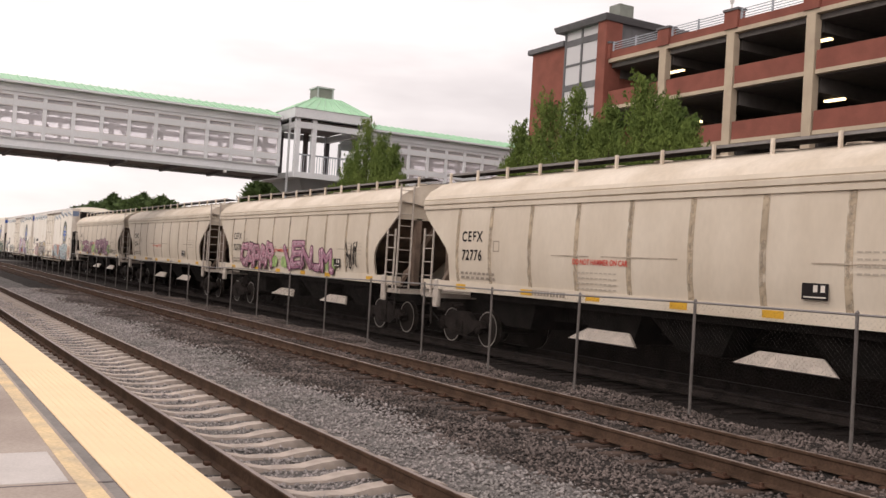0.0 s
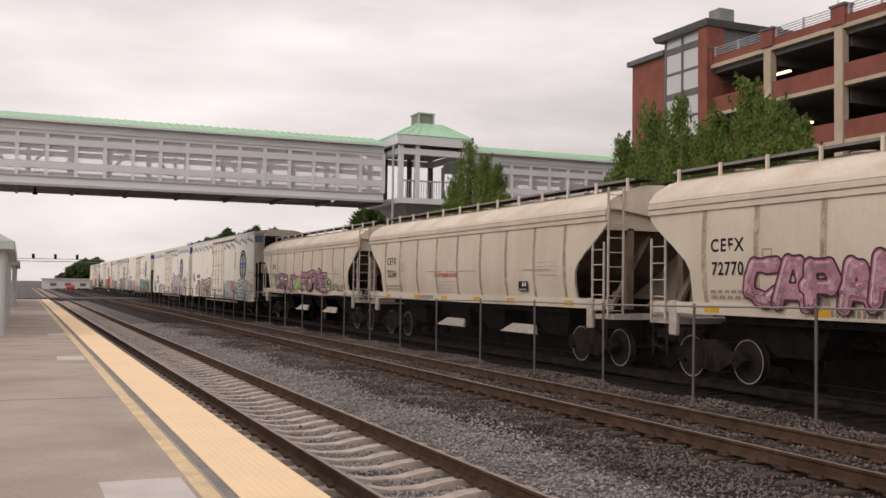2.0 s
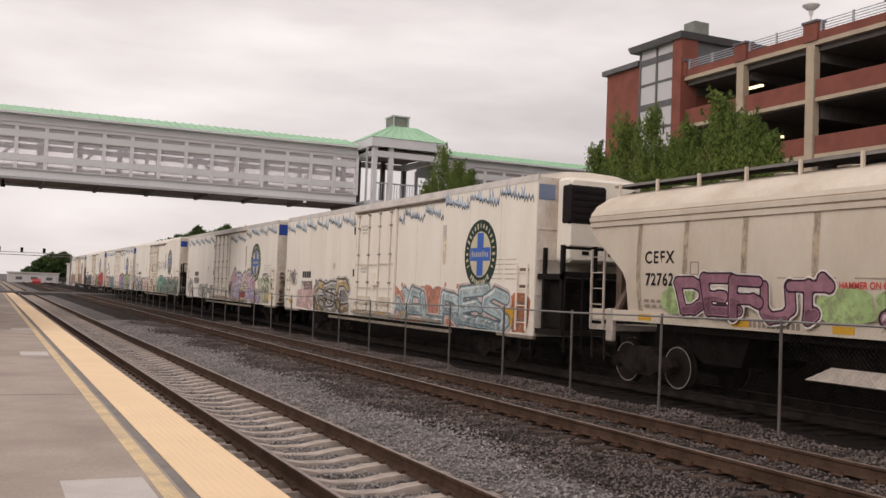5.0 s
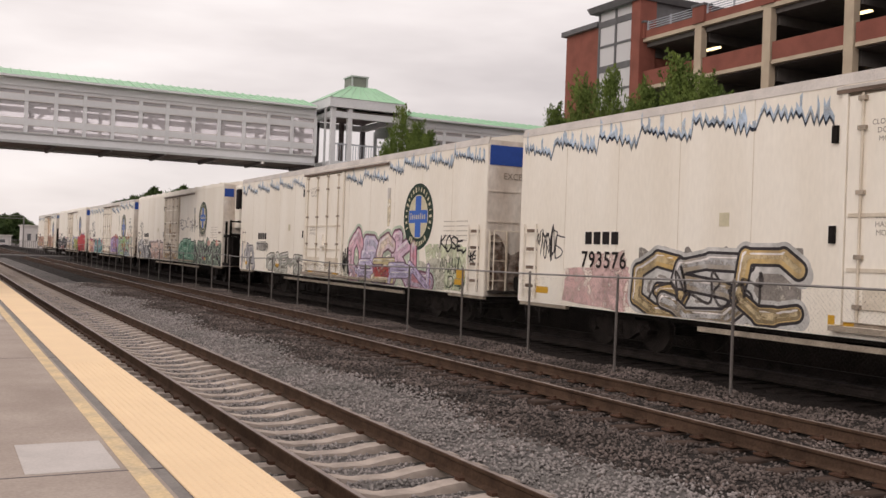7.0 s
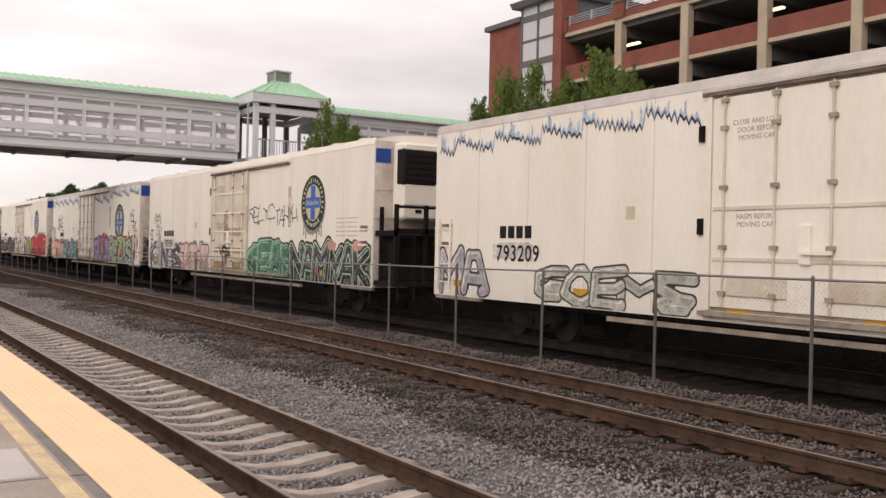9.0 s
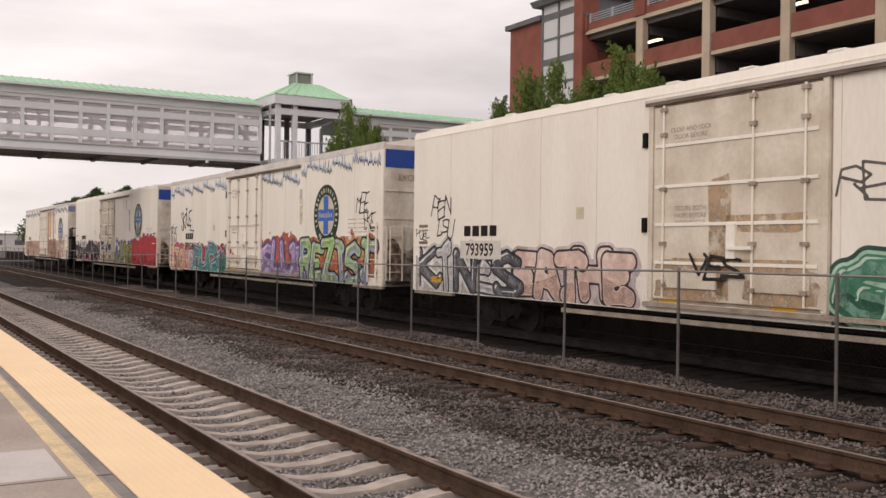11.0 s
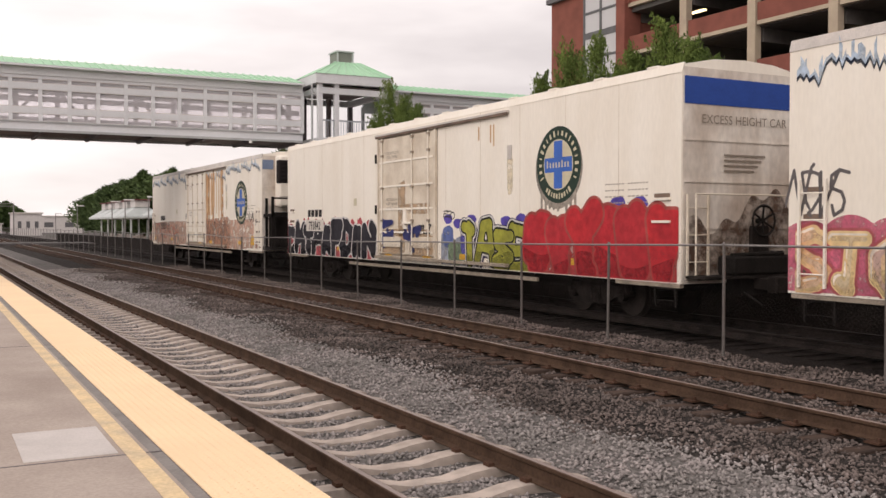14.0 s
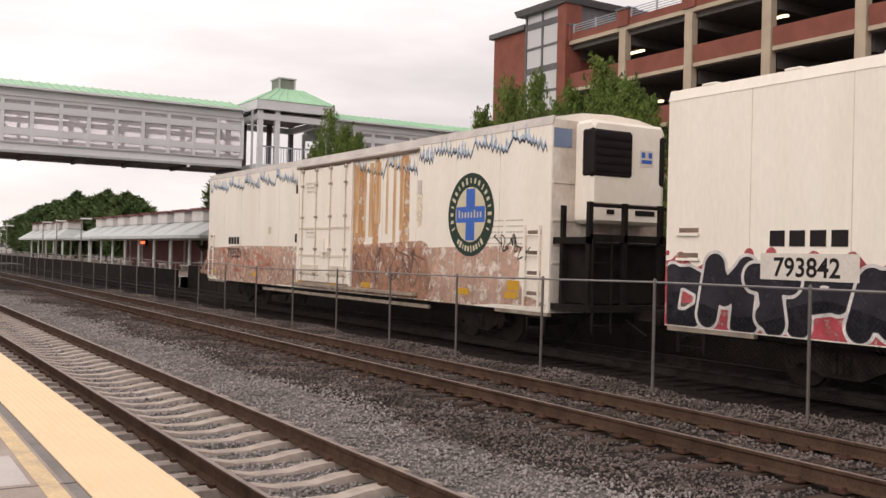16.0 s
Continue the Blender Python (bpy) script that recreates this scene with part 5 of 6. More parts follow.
def hopper(number, y0, decor):
    car = thing("covered_hopper_car", "tan-grey covered hopper railcar number %s, dusty, on grimy trucks" % number, "railcar", "hopper cars", (CX, y0, 0))
    for s in (-1, 1):
        sh = Geo()
        cols = sorted({round(a + f * (b - a), 3) for a, b in zip(SEAMS, SEAMS[1:]) for f in (0, 0.12, 0.5, 0.88)} | {0.0, 0.5, 1.0, 1.45, HL - 1.45, HL - 1.0, HL - 0.5, HL, SEAMS[-1]})
        grid = []
        for z, hw, e in HZ:
            for c in cols:
                u = next(((c - a) / (b - a) for a, b in zip(SEAMS, SEAMS[1:]) if a <= c < b), 0.0)
                bulge = 0.02 * min(1.0, 4 * u * (1 - u) * 1.2) if z < 3.45 else 0.0
                grid.append((s * (hw - 0.012 + bulge), min(max(c, e), HL - e), z))
        nc = len(cols)
        sh.add(grid, [(i * nc + j, i * nc + j + 1, (i + 1) * nc + j + 1, (i + 1) * nc + j) for i in range(len(HZ) - 1) for j in range(nc - 1)])
        sh.add([(x - s * 0.05, y, z) for x, y, z in grid], [(i * nc + j, (i + 1) * nc + j, (i + 1) * nc + j + 1, i * nc + j + 1) for i in range(len(HZ) - 1) for j in range(nc - 1)])
        sh.part("side_sheet", M_HOP, car, smooth=True)
        # ribbed top chord
        Geo().along_y([(s * 1.54, 3.50), (s * 1.60, 3.51), (s * 1.60, 3.60), (s * 1.57, 3.62), (s * 1.62, 3.64), (s * 1.62, 3.73), (s * 1.58, 3.75), (s * 1.60, 3.77), (s * 1.55, 3.86), (s * 1.45, 3.84)], [0, HL]).part("top_chord", M_HOP, car)
        Geo().along_y([(s * 1.38, 1.40), (s * 1.53, 1.40), (s * 1.53, 1.64), (s * 1.38, 1.64)], [0.0, HL]).part("side_sill", M_HOP, car)
    for y in SEAMS:
        Geo().loft([[(-hw + 0.004, y - 0.028, z), (-hw + 0.004, y + 0.028, z), (-hw + 0.03, y + 0.028, z), (-hw + 0.03, y - 0.028, z)] for z, hw, e in HZ]).part("weld_seam", M_SEAM, car)
    for y in SEAMS:
        st = Geo()
        rows = [(-hw - 0.004, z) for z, hw, e in HZ]
        st.add([(x, y + d, z) for x, z in rows for d in (-0.10, 0.05)], [(2 * i, 2 * i + 1, 2 * i + 3, 2 * i + 2) for i in range(len(rows) - 1)])
        st.part("seam_stain", paint((188, 170, 146), thin=True), car, "soft brown stain along a weld seam")
    for y, ln in ((2.6, 1.6), (7.2, 2.2), (9.8, 1.3)):
        Geo().box(-1.606, -1.59, y, y + ln, 2.36, 2.385).part("weld_seam", M_SEAM, car)
    Geo().loft([[(-1.56, y, 3.84), (-1.45, y, 4.0), (-1.05, y, 4.24), (-0.5, y, 4.40), (0, y, 4.43), (0.5, y, 4.40), (1.05, y, 4.24), (1.45, y, 4.0), (1.56, y, 3.84), (0, y, 3.6)] for y in (0.02, HL - 0.02)]).part("roof", M_HOPROOF, car, "dusty rounded roof", True)
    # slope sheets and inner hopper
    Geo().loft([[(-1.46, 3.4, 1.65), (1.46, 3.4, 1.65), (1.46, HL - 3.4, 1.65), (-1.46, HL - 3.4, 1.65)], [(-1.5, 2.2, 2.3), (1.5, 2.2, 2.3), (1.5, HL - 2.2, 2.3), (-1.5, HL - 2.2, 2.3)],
                [(-1.48, 0.25, 3.5), (1.48, 0.25, 3.5), (1.48, HL - 0.25, 3.5), (-1.48, HL - 0.25, 3.5)]]).part("slope_sheet", M_SLOPE, car, "brown sloped end sheet")
    for e, s in ((0.12, 1), (HL - 0.12, -1)):
        a, b = sorted((e, e + s * 0.12))
        Geo().box(-1.5, 1.5, a, b, 3.30, 3.9).part("end_sheet", M_HOP, car)
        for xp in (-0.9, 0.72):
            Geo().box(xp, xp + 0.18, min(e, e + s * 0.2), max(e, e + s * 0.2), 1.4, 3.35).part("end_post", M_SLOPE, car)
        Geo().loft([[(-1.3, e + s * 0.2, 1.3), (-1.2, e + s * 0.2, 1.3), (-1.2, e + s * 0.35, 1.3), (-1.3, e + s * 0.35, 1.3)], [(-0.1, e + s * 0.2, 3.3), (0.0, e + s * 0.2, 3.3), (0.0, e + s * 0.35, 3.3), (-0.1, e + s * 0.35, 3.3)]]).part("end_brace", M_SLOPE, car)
        a, b = sorted((e - s * 0.25, e + s * 0.75))
        Geo().box(-1.45, 1.45, a, b, 1.16, 1.28).part("end_platform", M_LADDER, car)
        Geo().box(-1.56, -1.42, min(e + s * 0.55, e + s * 0.8), max(e + s * 0.55, e + s * 0.8), 0.92, 1.66, 0.03).part("jacking_pad", M_LADDER, car)
        ladder(car, -1.58, -1.58, e - s * 0.02, e + s * 0.48, 1.2, 3.0, 5, M_LADDER)
        if s > 0:
            ladder(car, -1.54, -1.12, e - 0.14, e - 0.14, 1.2, 4.3, 9, M_LADDER)
        ladder(car, -1.50, -1.50, e - s * 0.05, e + s * 0.45, 0.50, 1.16, 2, M_GRIMESHADE, "stirrup_step")
        Geo().tube((-0.9, e + s * 0.5, 1.75), (-0.5, e + s * 0.7, 1.7), 0.10, 10).part("brake_cylinder", M_SLOPE, car)
        coupler(car, e - s * 0.1, -s)
    # walkway
    for s in (-1, 1):
        x0, x1 = sorted((s * 0.35, s * 0.84))
        Geo().box(x0, x1, -0.1, HL + 0.1, 4.50, 4.53).part("walkway", M_GRIMESHADE, car, "dark steel roof walkway")
        Geo().box(min(s * 0.84, s * 0.87), max(s * 0.84, s * 0.87), -0.1, HL + 0.1, 4.495, 4.55).part("walkway_edge", M_GALV, car)
        for k in range(13):
            y = 0.15 + k * (HL - 0.3) / 12
            Geo().box(min(s * 0.86, s * 0.92), max(s * 0.86, s * 0.92), y - 0.028, y + 0.028, 4.24, 4.57).part("walkway_bracket", M_HOPROOF, car)
    for k in range(10):
        y = 1.4 + k * (HL - 2.8) / 9
        Geo().tube((0, y, 4.38), (0, y, 4.48), 0.30, 12).part("hatch", M_HOPROOF, car)
    # outlets
    for y in (3.6, 7.3, 9.75, 13.4):
        Geo().loft([[(-1.25, y - 1.45, 1.62), (1.25, y - 1.45, 1.62), (1.25, y + 1.45, 1.62), (-1.25, y + 1.45, 1.62)], [(-0.8, y - 0.55, 0.62), (0.8, y - 0.55, 0.62), (0.8, y + 0.55, 0.62), (-0.8, y + 0.55, 0.62)]]).part("outlet_hopper", M_BLACK, car)
    for y in (4.9, 9.6):
        Geo().loft([[(-1.36, y - 1.1, 0.62), (-1.36, y + 1.05, 0.62), (-1.30, y + 1.05, 0.60), (-1.30, y - 1.1, 0.60)], [(-1.15, y - 0.66, 0.86), (-1.15, y + 0.66, 0.86), (-1.09, y + 0.66, 0.84), (-1.09, y - 0.66, 0.84)]]).part("outlet_gate", M_LADDER, car, "pale slanted outlet cover")
    Geo().box(-0.3, 0.3, 0.3, HL - 0.3, 0.85, 1.2).part("centre_sill", M_BLACK, car)
    Geo().box(-1.3, 1.3, 2.2, HL - 2.2, 1.25, 1.40).part("underframe", M_BLACK, car)
    bogie(car, 1.47)
    bogie(car, HL - 1.4)
    # stencils
    lettering("reporting_mark", "CEFX", 14.45, 2.66, 0.36, P_BLACK, car, fat=0.008, gap=1.2)
    lettering("number", number, 14.43, 2.20, 0.36, P_BLACK, car, squeeze=0.95, fat=0.008, gap=1.12)
    bars("stencil_text", 13.4, 15.0, 1.84, 0.06, 8, P_GREYTXT, car, x=-1.56, seed=3)
    bars("stencil_text", 13.4, 15.0, 1.73, 0.06, 7, P_GREYTXT, car, x=-1.545, seed=4)
    lettering("warning", "DO NOT HAMMER ON CAR", 9.45, 2.20, 0.16, P_RED, car, squeeze=0.88, fat=0.004)
    for k in range(4):
        bars("stencil_text", 8.9, 10.2, 2.02 - 0.11 * k, 0.028, 9, P_FAINT, car, x=-1.582 + 0.008 * k, seed=10 + k)
        bars("stencil_text", 2.3, 3.4, 2.55 - 0.11 * k, 0.028, 8, P_FAINT, car, seed=20 + k)
    Geo().box(-1.607, -1.60, 3.86, 4.36, 1.80, 2.06).part("notice_panel", P_PANELB, car, "black stencil panel")
    tagged(Geo().box(-1.609, -1.606, 4.06, 4.14, 1.92, 2.03).box(-1.609, -1.606, 3.92, 4.0, 1.92, 2.03).box(-1.609, -1.606, 3.9, 4.32, 1.83, 1.85).part("notice_marks", P_WHITE, car), kind="stuff")
    Geo().box(-1.607, -1.604, 13.2, 13.46, 2.42, 2.44).box(-1.607, -1.604, 13.2, 13.46, 2.66, 2.68).box(-1.607, -1.604, 13.2, 13.22, 2.44, 2.66).box(-1.607, -1.604, 13.44, 13.46, 2.44, 2.66).part("data_box", P_GREYTXT, car)
    for y in (15.2, 12.3, 9.9, 7.4, 5.2, 2.0):
        Geo().box(-1.537, -1.53, y - 0.45, y, 1.45, 1.58).part("reflector", P_YEL, car)
    bars("sill_notice", 10.6, 12.0, 1.46, 0.12, 12, P_GREYTXT, car, x=-1.535, seed=77)
    decor(car)
    return car


def reefer_body(car, L, style, end_unit, dy=0.0):
    W = 1.60
    zt = 4.98 if style == "old" else 5.02
    cor = 0.05
    prof = [(-W, 0.84), (W, 0.84), (W, zt - 0.12), (W - 0.06, zt), (0.8, zt + 0.14), (0, zt + 0.18), (-0.8, zt + 0.14), (-W + 0.06, zt), (-W, zt - 0.12)]
    Geo().along_y(prof, [0, L]).part("body", M_REEF, car, "dirty white insulated body")
    Geo().along_y([(-W - 0.012, zt - 0.16), (-W + 0.02, zt - 0.16), (-W + 0.08, zt + 0.02), (-W + 0.04, zt + 0.03)], [-0.01, L + 0.01]).part("eave_trim", M_ROOF if style == "old" else M_REEF, car)
    Geo().box(-W + 0.02, -W + 0.12, 0.05, 2.0, 0.76, 0.838).box(-W + 0.06, -W + 0.12, 5.0, 16.5, 0.64, 0.73).box(-W + 0.02, -W + 0.12, L - 2.0, L - 0.05, 0.76, 0.838).part("side_sill", M_SEAM, car)
    if style == "new":
        for k in range(13):
            y = 0.9 + k * (L - 1.8) / 12
            Geo().box(-W + 0.03, W - 0.03, y - 0.16, y + 0.16, zt + 0.02, zt + 0.07, 0.012).part("roof_rib", M_REEF, car)
    for k in range(1, 12):
        y = L * k / 12
        if 9.8 + dy < y < 14.0 + dy:
            continue
        Geo().box(-W - 0.003, -W, y - 0.008, y + 0.008, 0.86, zt - 0.16).part("panel_seam", M_REEFD, car)
    # plug door
    D0, D1, Z0, Z1 = 10.0 + dy, 13.85 + dy, 1.08, 4.62
    Geo().box(-W - 0.004, -W, D0 - 0.09, D1 + 0.09, Z0 - 0.06, Z1 + 0.05).part("door_gasket", M_SEAM, car, "dark door seal")
    dm = M_REEFD if style == "new" else M_REEF
    door = Geo().box(-W - 0.05, -W, D0 + 0.06, D1 - 0.06, Z0, Z1, 0.012).part("door", dm, car, "cream plug door with lock rods")
    fr = Geo()
    fr.box(-W - 0.07, -W, D0 - 0.06, D0 + 0.05, Z0 - 0.05, Z1 + 0.1).part("door_frame", dm, car)
    Geo().box(-W - 0.07, -W, D1 - 0.05, D1 + 0.06, Z0 - 0.05, Z1 + 0.1).part("door_frame", dm, car)
    Geo().box(-W - 0.10, -W, 6.15 + dy, D1 + 0.15, Z1 + 0.11, Z1 + 0.16).part("door_track", M_ROOF, car)
    Geo().box(-W - 0.09, -W - 0.05, 6.15 + dy, D1 + 0.15, Z1 + 0.05, Z1 + 0.11).part("track_lip", M_SLOPE, car, "rusty brown door track lip")
    Geo().box(-W - 0.12, -W, 6.15 + dy, D1 + 0.15, Z0 - 0.15, Z0 - 0.07).part("lower_track", M_SEAM, car)
    nrod = 4
    for k in range(nrod):
        y = D0 + 0.35 + k * (D1 - D0 - 0.7) / (nrod - 1)
        if style == "new" and k == 2:
            continue
        # darker rods and guides hold both rust and the rods' shadows in their colour
        rod = Geo().tube((-W - 0.085, y, Z0 + 0.02), (-W - 0.085, y, Z1 + 0.02), 0.022, 6).part("lock_rod", M_REEF if style == "new" else M_REEFD, door)
        g = Geo()
        for z in (Z0 + 0.25, 2.1, 3.1, 4.1, Z1 - 0.06):
            g.box(-W - 0.115, -W - 0.05, y - 0.07, y + 0.07, z - 0.035, z + 0.035)
        tagged(g.part("rod_guide", M_SEAM, rod), kind="stuff")
    zs = (1.75, 2.45, 3.15, 3.9) if style == "new" else (1.9, 2.75)
    for z in zs:
        Geo().box(-W - 0.07, -W - 0.05, D0 + 0.12, D1 - 0.12, z - 0.03, z + 0.03).part("door_rib", M_REEF if style == "new" else M_REEFD, door)
    for a, b, z0, z1 in ((10.25 + dy, 11.4 + dy, 1.3, 1.6), (12.2 + dy, 13.4 + dy, 1.3, 1.6)):
        Geo().box(-W - 0.085, -W - 0.05, a, b, z0, z1).part("door_panel", M_REEFD, door)
    Geo().box(-W - 0.11, -W - 0.05, 11.75 + dy, 11.95 + dy, 1.85, 2.45).box(-W - 0.16, -W - 0.11, 11.35 + dy, 11.9 + dy, 2.0, 2.06).part("lock_handle", M_REEF, door)
    for y0, y1, z0, z1, nm, txt in ((12.35, 13.3, 3.95, 4.25, "notice", True), (12.35, 13.3, 2.55, 2.82, "notice", False)):
        for k, line in enumerate(("CLOSE AND LOCK", "DOOR BEFORE", "MOVING CAR") if txt else ("SECURE BOTH", "HASPS BEFORE", "MOVING CAR")):
            lettering("notice", line, 12.85 + dy, z1 - 0.12 - 0.13 * k, 0.12, P_GREYTXT, door, x=-W - 0.053)
    for y in (14.05 + dy,):
        for z in (2.45, 4.05):
            Geo().box(-W - 0.06, -W, y - 0.05, y + 0.05, z - 0.14, z + 0.14).part("door_stop", M_BLACK, car)
    if style == "new":
        for k, (ya, yb, za, zb) in enumerate(((10.1, 11.6, 1.1, 1.5), (12.0, 13.7, 1.1, 1.45), (10.2, 13.6, 1.62, 1.84), (10.3, 12.0, 2.3, 2.6), (11.9, 12.4, 1.2, 3.3))):
            spray_patch(car, ya + dy, yb + dy, za, zb, (190, 160, 128), 600 + k, x=-W - 0.0515).name = "rust_bloom"
    bx = Geo().box(-W - 0.03, -W, 6.02 + dy, 6.2 + dy, 3.58, 3.92).part("thermometer_box", M_ROOF, car)
    spray_patch(car, 5.98 + dy, 6.24 + dy, 2.75, 3.6, (242, 228, 200), 640, x=-W - 0.0025).name = "rust_stain"
    # side data
    for k in range(5):
        for j in range(2):
            bars("stencil_text", 0.95 + j * 0.75, 1.6 + j * 0.75, 2.80 - 0.13 * k, 0.028, 7 - k % 3, P_FAINT, car, x=-W - 0.004, seed=30 + k + 9 * j)
    for y, z in ((1.35, 1.06), (3.3, 1.06), (8.4, 1.02), (10.6, 1.0), (13.2, 1.0), (17.2, 1.06), (21.7, 1.06)):
        Geo().box(-W - 0.006, -W - 0.001, y - 0.25, y + 0.25, z + 0.02, z + 0.17).part("reflector", P_YEL, car)
    Geo().box(-W - 0.006, -W - 0.001, 1.05, 1.5, 1.25, 1.48).part("placard", P_YEL, car)
    Geo().box(-W - 0.006, -W - 0.001, 15.7, 15.95, 2.6, 2.85).part("small_placard", P_CREAM, car)
    # ladders and steps at the corners
    for ya in (0.28, L - 0.80):
        if style == "old":
            ladder(car, -W - 0.07, -W - 0.07, ya, ya + 0.52, 0.95, 2.70, 4, M_REEF)
        for k in range(4):
            zr = 0.95 + 1.75 * (k + 0.5) / 4
            # no real recess: its shade is a flat dark strip on the side
            Geo().box(-W - 0.004, -W, ya + 0.03, ya + 0.49, zr + 0.02, zr + 0.10).part("slot_shade", M_SLOPE, car, "flat dark strip painted as the shade of a step recess")
            if style == "new" and zr > 1.9:
                Geo().box(-W - 0.05, -W, ya, ya + 0.52, zr - 0.035, zr + 0.012).part("side_step", M_REEF, car)
    for y in (0.2, L - 0.9):
        ladder(car, -W + 0.06, -W + 0.06, y, y + 0.6, 0.38, 0.84, 2, M_BLACK, "stirrup_step")
    for y in (3.3, L - 3.3):
        bogie(car, y, False)
    Geo().box(-0.45, 0.45, -0.4, L + 0.4, 0.62, 0.98).part("centre_sill", M_BLACK, car)
    Geo().box(-1.45, 1.45, 0.3, L - 0.3, 0.76, 0.838).part("floor_frame", M_BLACK, car)
    for a, b, z in ((4.2, 9.6, 0.55), (13.5, 16.5, 0.6)):
        Geo().box(-1.1, 1.1, a, b, z, 0.76).part("under_equipment", M_BLACK, car)
    for ys in (5.2, 8.4, 11.4, 14.4, 16.3):
        Geo().box(-1.5, -1.45, ys - 0.05, ys + 0.05, 0.70, 0.83).part("sill_hanger", M_GRIMESHADE, car)
    coupler(car, -0.2 if not end_unit else -1.0, -1)
    coupler(car, L + 0.2, 1)
    # ends
    for y, s in ((0, -1), (L, 1)):
        a, b = sorted((y, y + s * 0.01))
        Geo().box(-W + 0.03, W - 0.03, a, b, 0.86, zt - 0.05).part("end_wall", M_REEFEND, car, "soot-stained white end wall")
        for z in (1.9, 2.8, 3.6):
            c0, c1 = sorted((y + s * 0.01, y + s * 0.03))
            Geo().box(-W + 0.05, W - 0.05, c0, c1, z - 0.02, z + 0.02).part("end_rib", M_REEFEND, car)


def logo(car, y, z, r, x=-1.606):
    """Round emblem: dark ring with block marks, pale field, blue cross."""
    def disc(rr, xx, m, nm):
        n = 40
        Geo().loft([[(q, y + rr * math.cos(2 * math.pi * k / n), z + rr * math.sin(2 * math.pi * k / n)) for k in range(n)] for q in (xx, xx + 0.002)]).part(nm, m, em)
    em = Geo().box(x + 0.001, x + 0.003, y - r * 0.1, y + r * 0.1, z - r * 0.1, z + r * 0.1).part("emblem", P_GREENK, car, "round dark-ringed emblem with a blue cross")
    disc(r, x, P_GREENK, "emblem_ring")
    disc(r * 0.66, x - 0.003, P_CREAM, "emblem_field")
    a, b = r * 0.19, r * 0.62
    Geo().box(x - 0.006, x - 0.0045, y - a, y + a, z - b, z + b).part("emblem_cross", P_BLUE, em)
    Geo().box(x - 0.0065, x - 0.005, y - b, y + b, z - a, z + a).part("emblem_cross", P_BLUE, em)
    g = Geo()
    for k in range(8):
        c = y + b * 0.86 - k * b * 1.72 / 8
        g.box(x - 0.009, x - 0.0075, c - b * 0.13, c - b * 0.04, z - r * 0.075, z + r * (0.11 if k in (0, 5) else 0.06))
    for k in range(29):
        t = radians(205 - k * 230 / 18) if k < 19 else radians(232 + (k - 19) * 76 / 9)
        rm, hh, ww = r * 0.82, r * (0.082 if k % 4 == 0 else 0.062), r * (0.040 if k % 3 else 0.022)
        cy, cz = y - rm * math.cos(t), z + rm * math.sin(t)
        u, w = (-math.cos(t), math.sin(t)), (math.sin(t), math.cos(t))
        g.add([(x - 0.004, cy + u[0] * i * hh + w[0] * j * ww, cz + u[1] * i * hh + w[1] * j * ww) for i, j in ((-1, -1), (-1, 1), (1, 1), (1, -1))], [(0, 1, 2, 3)])
    tagged(g.part("emblem_script", P_CREAM, em), kind="stuff")


def emblem_drip(car, y, z, r):
    """Grey overspray behind a repainted emblem, running down below it."""
    q = random.Random(int(z * 100))
    us, vs, Y, Z = plane_grid(y + r, y - r, z - r * 1.3, z + r, 0.04, 0.15)
    f = np.hypot(Y - y, Z - z + 0.07) - r * 1.06
    for k in range(9):
        yy = y + r * (-0.75 + k * 0.19)
        f = np.minimum(f, seg_dist(Y, Z, (yy, z - r * 0.7), (yy, z - r * q.uniform(1.05, 1.28))) - 0.045)
    region(f, us, vs, -1.6036).part("grey_overspray", paint((158, 148, 136)), car)


